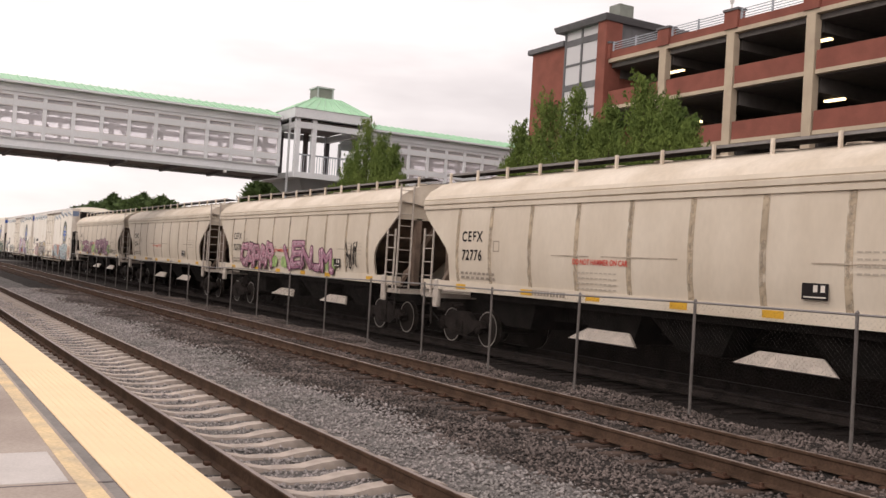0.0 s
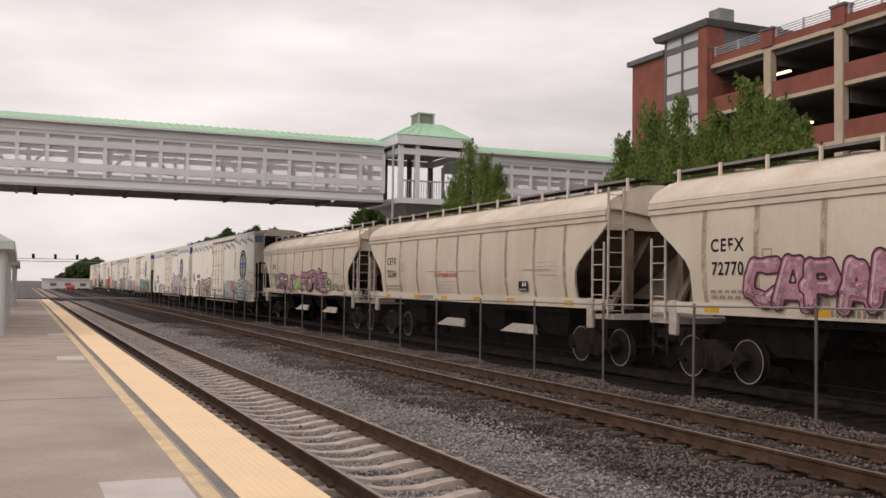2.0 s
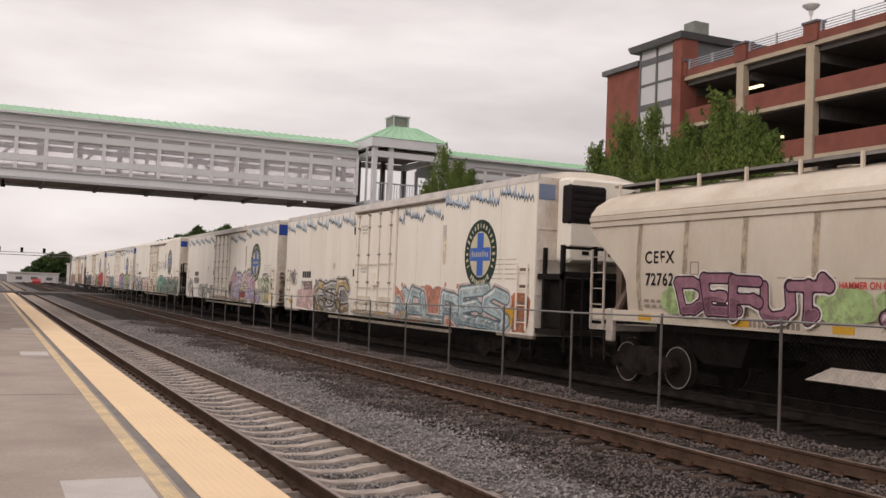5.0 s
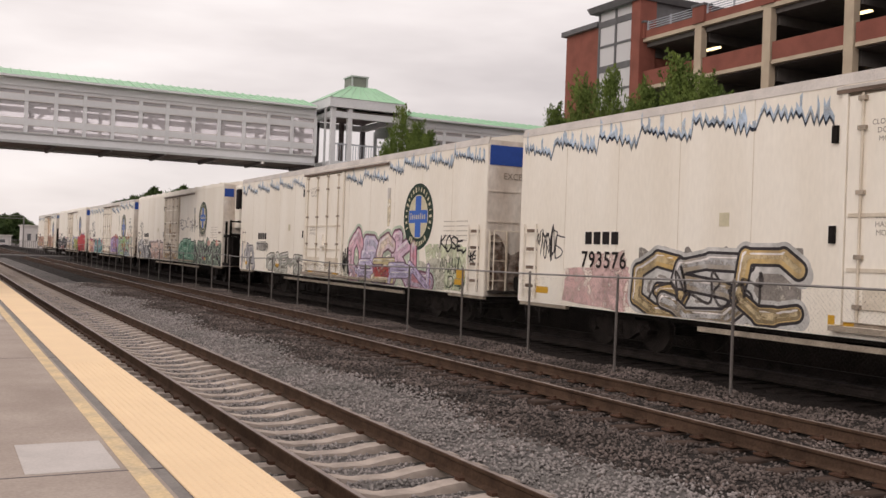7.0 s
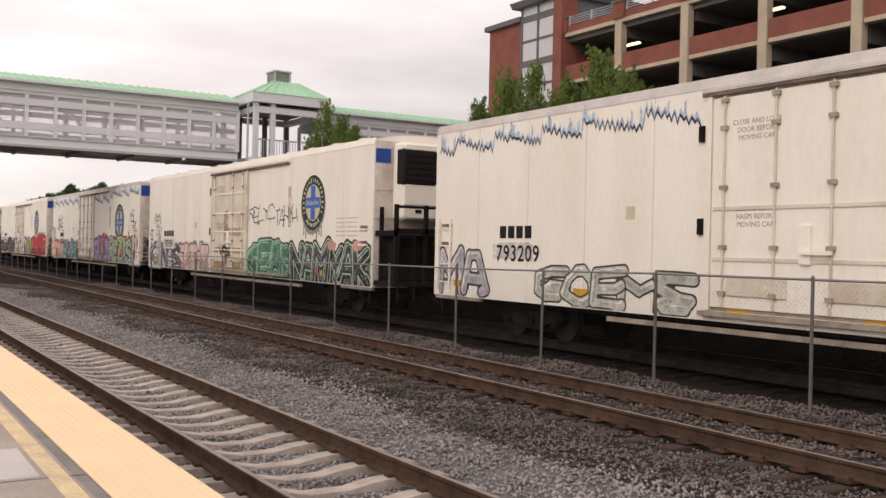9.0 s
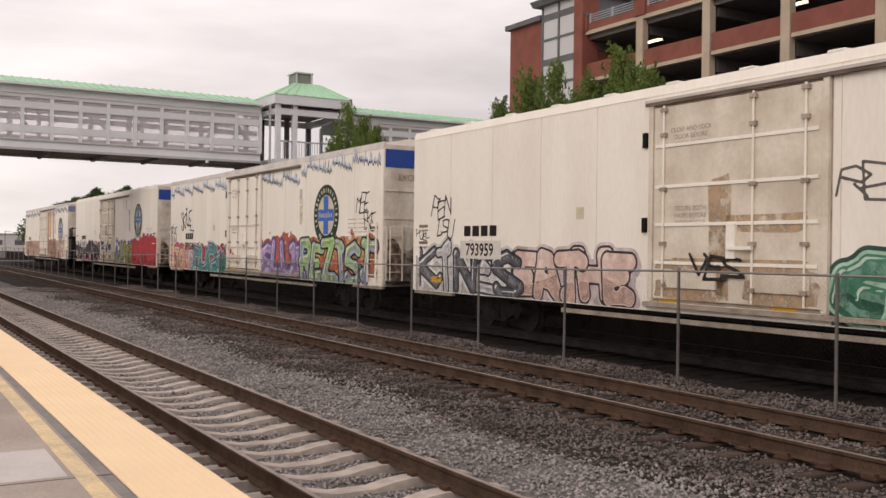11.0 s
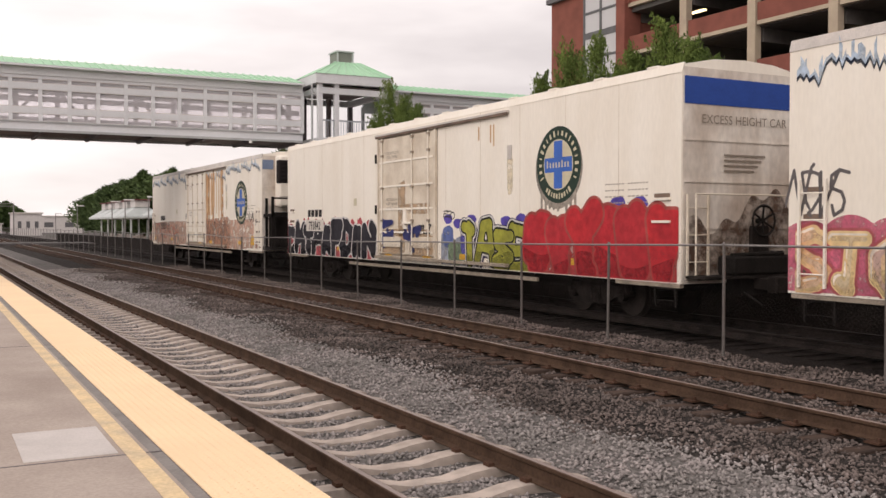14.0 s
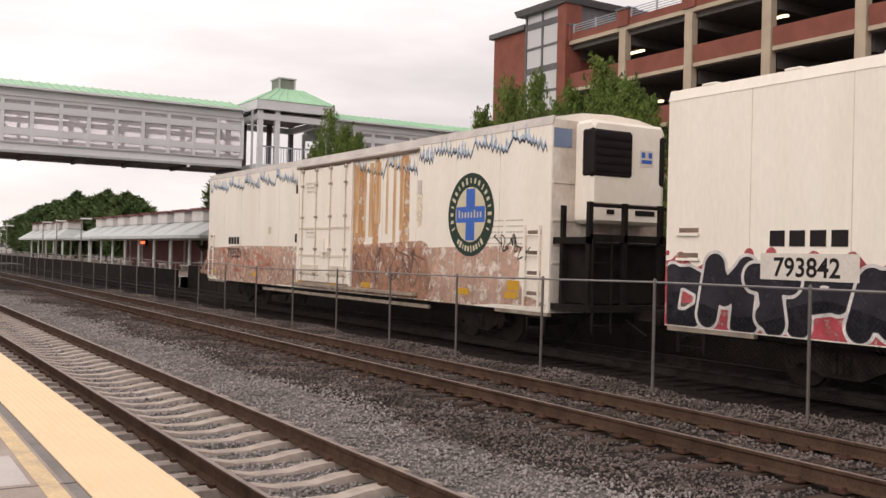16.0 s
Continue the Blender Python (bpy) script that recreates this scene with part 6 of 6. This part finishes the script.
def reefer(number, y0, L, style, end, decor, scallops, num_mat=None):
    lab = "white insulated refrigerator railcar number %s with spray-painted sides" % number
    car = thing("refrigerator_car", lab, "railcar", "refrigerator cars", (CX, y0, 0))
    dy = -0.65 if style == "old" and end == "unit" else -0.2 if style == "new" and end == "unit" else 0.0
    reefer_body(car, L, style, end == "unit", dy)
    logo(car, (4.0 + dy * 1.45) if style == "old" else 4.05, 2.98 if style == "old" else 3.33, 0.99 if style == "old" else 0.87)
    if style == "new":
        emblem_drip(car, 4.05, 3.33, 0.87)
    if style == "old":
        mark_blocks(20.05, 2.24, 0.27, 4, P_BLACK, car, x=-1.6085, w=0.31)
        v, f = letters(number, 0.50, 0.006, 0.98, 0.0, 1.1)
        on_side(v, f, -1.6135, 19.38, 1.74).part("number", P_BLACK, car)
    else:
        mark_blocks(20.35, 2.27, 0.25, 4, P_BLACK, car, x=-1.6085, w=0.38)
        v, f = letters(number, 0.42, 0.008, 0.98)
        on_side(v, f, -1.6135, 19.65, 1.80).part("number", P_BLACK, car)
    if scallops:
        icicles(car, 6.25 + dy, 9.9 + dy, 4.42, len(number) + int(number[-2:]))
        icicles(car, 0.15, 6.2 + dy, 4.62, int(number[-3:]))
        icicles(car, 14.1 + dy, L - 0.1, 4.55, int(number[-1]) + 5)
    W = 1.6
    if end == "band":
        Geo().box(-W + 0.06, W - 0.06, -0.022, -0.012, 4.28, 4.80).part("end_band", P_BAND, car, "blue painted band")
        us, vs, Y, Z = plane_grid(1.5, -1.5, 0.9, 2.9, 0.06, 0.0)
        soot = region(np.maximum(Z - 2.25 - 0.35 * np.sin(Y * 2.1 + y0) - 0.12 * np.sin(Y * 9), np.abs(Y) - 1.5), us, vs, 0.0)
        soot.v = [(b, -0.034, c) for a, b, c in soot.v]
        soot.part("soot_stain", paint((98, 74, 60), thin=True), car, "brown soot stain")
        v, f = letters("EXCESS HEIGHT CAR", 0.24)
        Geo().add([(a, -0.034, 3.92 + b) for a, b in v], f).part("end_notice", P_GREYTXT, car)
        for k in range(4):
            Geo().box(-0.55, 0.55 - 0.1 * k, -0.034, -0.03, 3.3 - 0.1 * k, 3.34 - 0.1 * k).part("data_line", P_GREYTXT, car)
        rim = []
        for k in range(25):
            t = 2 * math.pi * k / 24
            rim.append([(0.35 + (0.30 + 0.028 * math.cos(u)) * math.cos(t), -0.2 + 0.028 * math.sin(u), 2.05 + (0.30 + 0.028 * math.cos(u)) * math.sin(t)) for u in (0, 1.57, 3.14, 4.71)])
        wheel = Geo().loft(rim)
        for k in range(6):
            t = 2 * math.pi * (k + 0.5) / 6
            wheel.tube((0.35, -0.17, 2.05), (0.35 + 0.30 * math.cos(t), -0.2, 2.05 + 0.30 * math.sin(t)), 0.02, 6)
        wheel.tube((0.35, -0.02, 2.05), (0.35, -0.2, 2.05), 0.05, 8).part("brake_wheel", M_BLACK, car, "black spoked hand-brake wheel")
        Geo().box(0.1, 0.6, -0.12, -0.03, 1.1, 1.95, 0.03).part("brake_housing", M_GRIMESHADE, car)
        Geo().box(-0.75, 0.95, -0.5, -0.05, 1.0, 1.38, 0.05).tube((-0.7, -0.4, 1.38), (0.6, -0.45, 1.42), 0.05).part("brake_rigging", M_BLACK, car)
        Geo().box(-W + 0.1, W - 0.1, -0.55, -0.02, 0.95, 1.0).part("end_platform", M_GRIMESHADE, car)
        if style == "new":
            ladder(car, 0.85, 1.4, -0.5, -0.5, 1.0, 3.15, 6, M_BLACK, "end_ladder")
        ladder(car, -1.50, -0.98, -0.07, -0.07, 1.0, 2.55, 3, M_REEFD)
        Geo().tube((-1.5, -0.3, 2.55), (1.5, -0.3, 2.55), 0.02, 6).tube((-1.5, -0.3, 1.02), (-1.5, -0.3, 2.55), 0.02, 6).tube((1.5, -0.3, 1.02), (1.5, -0.3, 2.55), 0.02, 6).part("grab_rail", M_REEFD, car)
    if end in ("unit", "frame"):
        Geo().box(-W + 0.04, W - 0.04, -1.25, -0.02, 0.92, 1.05).part("end_platform", M_BLACK, car)
        Geo().box(-1.3, 1.3, -0.95, -0.02, 1.05, 2.35, 0.04).part("fuel_tank", M_BLACK, car, "black fuel tank and generator set")
        for x in (-1.48, -0.55, 0.45, 1.45):
            Geo().box(x - 0.05, x + 0.05, -1.18, -1.08, 1.05, 3.15).part("frame_post", M_BLACK, car)
        Geo().box(-1.5, 1.5, -1.18, -1.08, 2.35, 2.5).box(-1.5, 1.5, -1.16, -1.1, 3.05, 3.12).box(-1.53, -1.43, -1.18, -0.02, 2.3, 2.44).part("frame_rail", M_BLACK, car)
        Geo().box(-1.52, -1.42, -0.32, -0.24, 1.05, 3.1).part("frame_post", M_BLACK, car)
        ladder(car, -1.45, -0.95, -1.22, -1.22, 0.5, 2.4, 6, M_BLACK)
    if end == "unit":
        un = Geo().box(-1.02, 1.02, -0.62, -0.02, 2.75, 4.92, 0.07).part("refrigeration_unit", M_REEF, car, "white refrigeration unit with black louvred grille")
        Geo().box(-1.06, 0.1, -0.66, -0.3, 3.72, 4.74, 0.06).part("grille", P_PANELB, un, "black louvred grille")
        for k in range(5):
            Geo().box(-0.95, 0.0, -0.68, -0.65, 3.84 + 0.17 * k, 3.90 + 0.17 * k).part("louvre", M_BLACK, un)
        Geo().box(0.85, 1.04, -0.64, -0.3, 3.6, 4.7, 0.04).part("side_grille", P_PANELB, un)
        Geo().box(0.3, 0.68, -0.632, -0.622, 4.02, 4.36).part("badge", P_WHITE, un)
        Geo().box(0.34, 0.64, -0.638, -0.634, 4.08, 4.16).box(0.34, 0.44, -0.638, -0.634, 4.2, 4.32).box(0.54, 0.64, -0.638, -0.634, 4.2, 4.32).part("badge_marks", P_BLUE, un)
        Geo().box(-0.6, -0.4, -0.635, -0.615, 2.95, 3.05).part("unit_latch", P_PANELB, un)
        Geo().box(0.2, 0.75, -0.635, -0.615, 2.95, 3.06).part("unit_vent", P_PANELB, un)
        Geo().box(-1.0, 1.0, -0.63, -0.618, 3.16, 3.18).part("unit_seam", P_GREYTXT, un)
        Geo().box(-1.56, -1.08, -0.022, -0.012, 4.35, 4.75).part("end_band", P_BAND if style == "new" else P_PALEB, car, "short faded blue painted band")
    decor(car)
    return car


# spray-painted decoration, car by car
def deco_a(c):
    pass


def deco_b(c):
    for k, (a, b) in enumerate(((9.6, 10.6), (8.5, 9.2), (4.2, 5.0))):
        spray_patch(c, a, b, 1.64, 2.05, (158, 186, 118), 410 + k, power=0.6)
    piece(c, "CAPAR", 13.8, 10.1, 1.60, 2.50, (172, 122, 136), (78, 52, 64), x=-1.6065, seed=2, fat=0.17, shine=(214, 176, 186), second=(150, 100, 114))
    piece(c, "VENUM", 8.8, 4.6, 1.62, 2.46, (172, 122, 140), (84, 54, 70), x=-1.6065, seed=3, fat=0.15, shine=(214, 176, 186), second=(146, 98, 118))
    scribble(c, 3.5, 1.7, 1.0, 0.9, 22, (54, 48, 46), 5, x=-1.607, thick=0.03)


def deco_d(c):
    for k, (a, b) in enumerate(((13.3, 14.3), (9.0, 10.2), (7.8, 9.0), (3.7, 5.0))):
        spray_patch(c, a, b, 1.62, 2.2, (160, 182, 124), 400 + k, power=0.6)
    piece(c, "DEFUT", 13.75, 9.95, 1.60, 2.36, (150, 108, 120), (62, 42, 54), x=-1.6065, seed=5, fat=0.15, rim=(222, 214, 206), shine=None, second=(128, 88, 104))
    piece(c, "FORGE", 8.6, 4.4, 1.60, 2.52, (152, 112, 126), (60, 42, 54), x=-1.6065, seed=6, fat=0.16, shine=(206, 178, 186), second=(128, 90, 106))
    tag(c, "EAGLE", 3.5, 2.0, 1.66, 1.92, (96, 88, 82), 44, x=-1.57, thick=0.02, wild=0.03)


def deco_e(c):
    cloud(c, 9.8, 1.3, 0.98, 2.0, (206, 140, 118), 3)
    piece(c, "WALRES", 9.6, 1.4, 0.98, 1.95, (180, 196, 196), (104, 112, 118), (214, 196, 188), seed=8, bold=True, second=(148, 168, 176), shine=(240, 240, 238))
    spray_patch(c, 0.2, 1.25, 1.0, 1.95, (188, 112, 74), 15, power=0.6)
    cloud(c, 18.2, 14.0, 1.0, 2.15, (150, 142, 136), 16)
    piece(c, "GSC", 18.3, 14.0, 1.0, 2.1, [(196, 164, 104), (176, 172, 170), (200, 170, 116)], (62, 58, 60), (206, 202, 198), seed=9, fat=0.13, second=(150, 132, 104))
    scribble(c, 17.9, 1.1, 3.4, 0.8, 26, (78, 72, 72), 7, x=-1.609, thick=0.03)
    spray_patch(c, 18.4, 20.8, 0.99, 1.75, (222, 182, 180), 13)
    spray_patch(c, 18.6, 19.8, 1.0, 2.1, (226, 192, 188), 14, x=-1.6038)
    scribble(c, 22.0, 1.85, 0.9, 0.75, 30, (58, 54, 58), 77, thick=0.017)
    tag(c, "NOS", 21.7, 20.9, 2.0, 2.6, (84, 80, 82), 78, thick=0.016)


def deco_f(c):
    cloud(c, 9.8, 2.2, 1.0, 1.75, (204, 200, 184), 21)
    spray_patch(c, 0.9, 3.4, 1.0, 2.2, (206, 212, 180), 23)
    piece(c, "ORCKL", 9.3, 3.1, 1.05, 2.45, [(220, 166, 178), (190, 182, 208), (226, 202, 176), (214, 172, 190), (200, 108, 122)], (120, 84, 98), (196, 206, 186), seed=11, fat=0.17, second=(206, 190, 206), shine=(244, 236, 234))
    piece(c, "RZPN", 8.4, 3.2, 0.99, 1.62, [(192, 180, 208), (214, 196, 150), (186, 176, 206), (190, 172, 204)], (104, 82, 96), None, x=-1.6085, seed=12, fat=0.16)
    spray_patch(c, 5.9, 7.2, 1.1, 1.45, (178, 74, 74), 22, x=-1.612)
    tag(c, "KOSEJ", 2.5, 0.9, 2.0, 2.4, (40, 37, 40), 8)
    tag(c, "HKE", 0.9, 0.4, 1.75, 2.0, (44, 40, 42), 81, x=-1.612, thick=0.02)
    scribble(c, 2.5, 1.35, 1.3, 0.5, 40, (66, 74, 62), 9, thick=0.014)
    tag(c, "DAS", 2.0, 1.0, 0.99, 1.3, (70, 80, 66), 82, thick=0.02)
    scribble(c, 9.9, 1.1, 0.7, 0.9, 18, (52, 50, 52), 10, thick=0.05)
    piece(c, "GOEMS", 18.6, 14.2, 1.0, 1.7, (196, 194, 180), (74, 72, 68), None, seed=13, fat=0.14)
    piece(c, "MA", 22.6, 20.6, 1.0, 1.95, (188, 184, 186), (82, 80, 84), None, seed=14)
    spray_patch(c, 18.8, 20.3, 1.76, 2.14, (226, 220, 214), 25, x=-1.6085)


def deco_g(c):
    cloud(c, 9.7, 0.1, 0.98, 1.75, (96, 104, 98), 31)
    piece(c, "GEAD", 9.6, 5.5, 0.98, 2.05, (74, 136, 106), (172, 206, 182), (60, 84, 74), seed=15, fat=0.19, second=(52, 102, 82), shine=(196, 214, 200))
    piece(c, "NAMMAK", 5.7, 0.1, 0.96, 2.10, (74, 74, 72), (186, 206, 182), (60, 62, 60), x=-1.6085, seed=16, fat=0.13, second=(46, 46, 48), shine=(190, 204, 190))
    for k, yy in enumerate((2.6, 0.9)):
        spray_patch(c, yy - 0.3, yy + 0.3, 1.85, 2.15, (214, 160, 146), 37 + k, x=-1.6125, power=0.9)
    spray_patch(c, 3.4, 3.8, 1.1, 1.28, (214, 112, 140), 39, x=-1.6125)
    tag(c, "RELIC", 9.6, 7.3, 2.75, 3.3, (112, 104, 98), 17, thick=0.022)
    tag(c, "TAHYH", 7.1, 5.3, 2.65, 3.2, (100, 92, 88), 18, thick=0.022, wild=0.2)
    cloud(c, 22.8, 14.1, 0.98, 1.9, (198, 190, 184), 33)
    piece(c, "KINES", 22.7, 18.0, 0.98, 2.0, [(108, 106, 112), (206, 202, 200), (94, 92, 98), (196, 192, 192), (88, 86, 92)], (66, 64, 68), (222, 218, 214), seed=18, fat=0.12, shine=(236, 232, 230))
    piece(c, "EATHE", 18.1, 14.2, 1.0, 2.0, (222, 200, 188), (70, 64, 66), (214, 196, 196), seed=19, fat=0.17, second=(208, 174, 160), shine=None)
    Geo().box(-1.6113, -1.610, 18.72, 20.52, 1.72, 2.16).part("number_panel", P_WHITE, c, "white repainted number panel")
    tag(c, "PEN", 21.9, 21.0, 2.75, 3.25, (70, 66, 66), 20, thick=0.02)
    tag(c, "LSU", 21.6, 20.9, 2.25, 2.75, (70, 66, 66), 23, thick=0.02)
    tag(c, "FUEL", 22.75, 22.1, 2.2, 2.4, (80, 76, 76), 24, thick=0.014)
    tag(c, "VES", 12.6, 11.4, 1.5, 1.9, (52, 48, 48), 21, x=-1.69, thick=0.03)


def deco_h(c):
    cloud(c, 10.4, 0.4, 1.2, 2.35, (196, 96, 62), 41, bump=0.2)
    spray_patch(c, 0.3, 6.2, 1.6, 2.3, (222, 164, 122), 43, x=-1.6045)
    cloud(c, 9.9, 5.9, 0.96, 1.35, (96, 84, 124), 44, x=-1.6055)
    piece(c, "SLUE", 9.9, 5.7, 0.99, 2.08, (182, 152, 200), (110, 84, 138), (98, 80, 122), x=-1.607, seed=22, fat=0.16, second=(150, 140, 166), shine=(222, 212, 232))
    piece(c, "REZIST", 6.1, 0.5, 0.94, 2.18, [(152, 194, 84), (160, 198, 92), (148, 188, 90), (170, 202, 112), (152, 184, 120), (142, 178, 128)], (36, 44, 40), None, x=-1.6105, seed=23, fat=0.15, second=(164, 160, 204), shine=(226, 234, 196))
    cloud(c, 22.75, 18.6, 1.0, 2.05, (206, 104, 128), 45)
    cloud(c, 18.8, 13.6, 1.0, 2.0, (164, 48, 58), 46, x=-1.6042)
    piece(c, "STOMP", 22.7, 18.8, 0.98, 1.92, [(224, 178, 136), (222, 190, 140), (218, 168, 150), (214, 150, 140), (196, 174, 206)], (182, 92, 96), None, x=-1.607, seed=24, fat=0.16, second=(222, 196, 146), shine=(244, 230, 214))
    piece(c, "AUCK", 18.9, 14.4, 0.94, 2.02, (84, 118, 132), (52, 70, 92), (92, 172, 152), x=-1.6085, seed=25, fat=0.16, rim=(206, 214, 216), second=(88, 168, 156), shine=(208, 216, 220))
    spray_patch(c, 13.9, 14.9, 1.0, 1.5, (60, 128, 110), 47, x=-1.6125)
    for k in range(7):
        spray_patch(c, 13.0 + 0.27 * k, 13.2 + 0.27 * k, 1.5 + 0.13 * (k % 3), 1.7 + 0.13 * (k % 3), (186, 52, 58), 500 + k, x=-1.66, power=0.95)
    tag(c, "SKILE", 20.8, 19.25, 2.75, 3.6, (44, 42, 44), 26, thick=0.035)
    tag(c, "L", 19.3, 18.7, 2.6, 2.95, (52, 50, 52), 29, thick=0.03)
    tag(c, "NOVS", 22.7, 21.6, 2.15, 2.95, (104, 98, 98), 27)
    tag(c, "MEE", 1.7, 0.9, 3.05, 3.6, (42, 40, 42), 28, thick=0.02)
    tag(c, "EKE", 1.2, 0.5, 2.5, 3.05, (46, 44, 46), 30, thick=0.02)


def deco_i(c):
    cloud(c, 9.7, 8.2, 1.0, 1.75, (150, 156, 172), 51)
    spray_patch(c, 9.0, 9.6, 1.35, 1.95, (92, 110, 168), 55, x=-1.6052, power=0.7)
    spray_patch(c, 8.4, 9.3, 1.0, 1.5, (120, 138, 110), 56, x=-1.6054, power=0.6)
    spray_patch(c, 7.9, 8.6, 1.1, 1.95, (84, 80, 158), 57, x=-1.6056, power=0.7)
    piece(c, "IASE", 8.5, 5.2, 0.98, 2.0, (168, 166, 62), (38, 40, 40), (60, 56, 88), x=-1.607, seed=31, fat=0.15, rim=(222, 218, 214), second=(138, 138, 56), shine=None)
    cloud(c, 5.2, 0.1, 0.94, 1.95, (182, 58, 62), 58)
    piece(c, "UVYSWV", 5.3, 0.05, 0.90, 2.28, [(190, 44, 54), (182, 48, 56), (194, 46, 52)], (166, 78, 72), None, x=-1.608, seed=34, fat=0.235, second=(170, 40, 48), shine=None)
    for k, (y, z) in enumerate(((9.3, 2.12), (8.75, 2.0), (8.0, 2.1), (6.3, 2.05), (5.6, 2.1), (5.2, 1.85), (5.4, 1.7), (1.2, 2.4), (1.9, 2.42), (2.2, 2.3), (0.5, 2.1))):
        spray_patch(c, y - 0.24, y + 0.24, z - 0.12, z + 0.14, (88, 74, 166), 200 + k, x=-1.6045, power=0.9)
    tag(c, "EGO", 9.55, 8.95, 2.12, 2.34, (66, 60, 60), 59, thick=0.016, wild=0.05)
    cloud(c, 22.65, 14.15, 0.98, 2.12, (186, 74, 82), 52, bump=0.2, flame=True)
    piece(c, "DMTPAFDAN", 22.6, 14.2, 0.94, 2.05, (54, 52, 58), (224, 218, 214), None, x=-1.607, seed=33, fat=0.20, second=(38, 36, 42), shine=None)
    Geo().box(-1.6113, -1.610, 18.72, 20.52, 1.74, 2.16).part("number_panel", P_WHITE, c, "white repainted number panel")
    brush(c, 13.5, 12.3, 1.25, 2.05, 9, (46, 52, 110), 54, x=-1.675, thick=0.10)
    brush(c, 11.9, 10.9, 1.15, 1.95, 9, (44, 48, 100), 61, x=-1.675, thick=0.10)
    tag(c, "TLZ", 10.9, 10.2, 1.7, 2.0, (52, 50, 52), 62, x=-1.675, thick=0.02)
    for k, y in enumerate((7.6, 7.0, 6.85)):
        Geo().box(-1.6045, -1.603, y, y + 0.07, 4.15 - 0.1 * k, 4.5).part("rust_streak", M_RUST, c, "short rust streak under the eave")


def deco_j(c):
    spray_patch(c, 0.3, 22.4, 0.98, 2.2, (200, 160, 140), 73, x=-1.6025)
    for k, (y, w) in enumerate(((6.0, 0.5), (7.7, 0.35), (8.5, 0.8))):
        spray_patch(c, y, y + w, 2.1, 4.6, (206, 150, 92), 300 + k, x=-1.603)
    spray_patch(c, 4.8, 9.9, 0.98, 2.3, (186, 138, 112), 71)
    spray_patch(c, 14.2, 22.6, 0.98, 2.1, (214, 176, 156), 72)
    scribble(c, 9.8, 1.1, 4.6, 1.1, 46, (112, 84, 76), 34, thick=0.025)
    scribble(c, 21.0, 1.2, 5.5, 0.9, 40, (196, 122, 100), 35, thick=0.035)
    scribble(c, 2.0, 1.9, 1.3, 0.6, 30, (56, 50, 50), 36)
    q = random.Random(9)
    for k in range(8):
        y = 6.3 + k * 0.44
        w = q.uniform(0.12, 0.36)
        Geo().box(-1.606, -1.6045, y, y + w, 4.5 - q.uniform(1.6, 2.3), 4.55).part("rust_streak", M_RUST, c, "long rust streak")


HOPPERS = [("72776", 6.25, deco_a), ("72770", 24.85, deco_b), ("72764", 43.60, deco_a), ("72762", 62.05, deco_d)]
REEFERS = [("793576", 81.55, 22.75, "old", "unit", deco_e, True), ("793209", 106.0, 22.85, "old", "band", deco_f, True), ("793959", 132.2, 22.95, "new", "unit", deco_g, False),
           ("793586", 157.0, 22.75, "old", "band", deco_h, True), ("793842", 182.35, 22.65, "new", "band", deco_i, False), ("793521", 208.4, 22.5, "old", "unit", deco_j, True)]
TRAIN = []
for num, y0, deco in HOPPERS:
    TRAIN.append((hopper(num, y0, deco), y0))
for num, y0, L, style, end, deco, sc in REEFERS:
    TRAIN.append((reefer(num, y0, L, style, end, deco, sc), y0))


# ---- motion ----
def motions():
    for car, y0 in TRAIN:
        walk(car, [(0.5 * k, pose(CX, y0 - SPEED * 0.5 * k, 0)) for k in range(33)])
    rate = math.degrees(SPEED / 0.457)
    for wheel, y in WHEELS:
        walk(wheel, [(k / FPS, pose(0, y, 0.457, rate * k / FPS)) for k in range(16 * FPS + 1)])


motions()
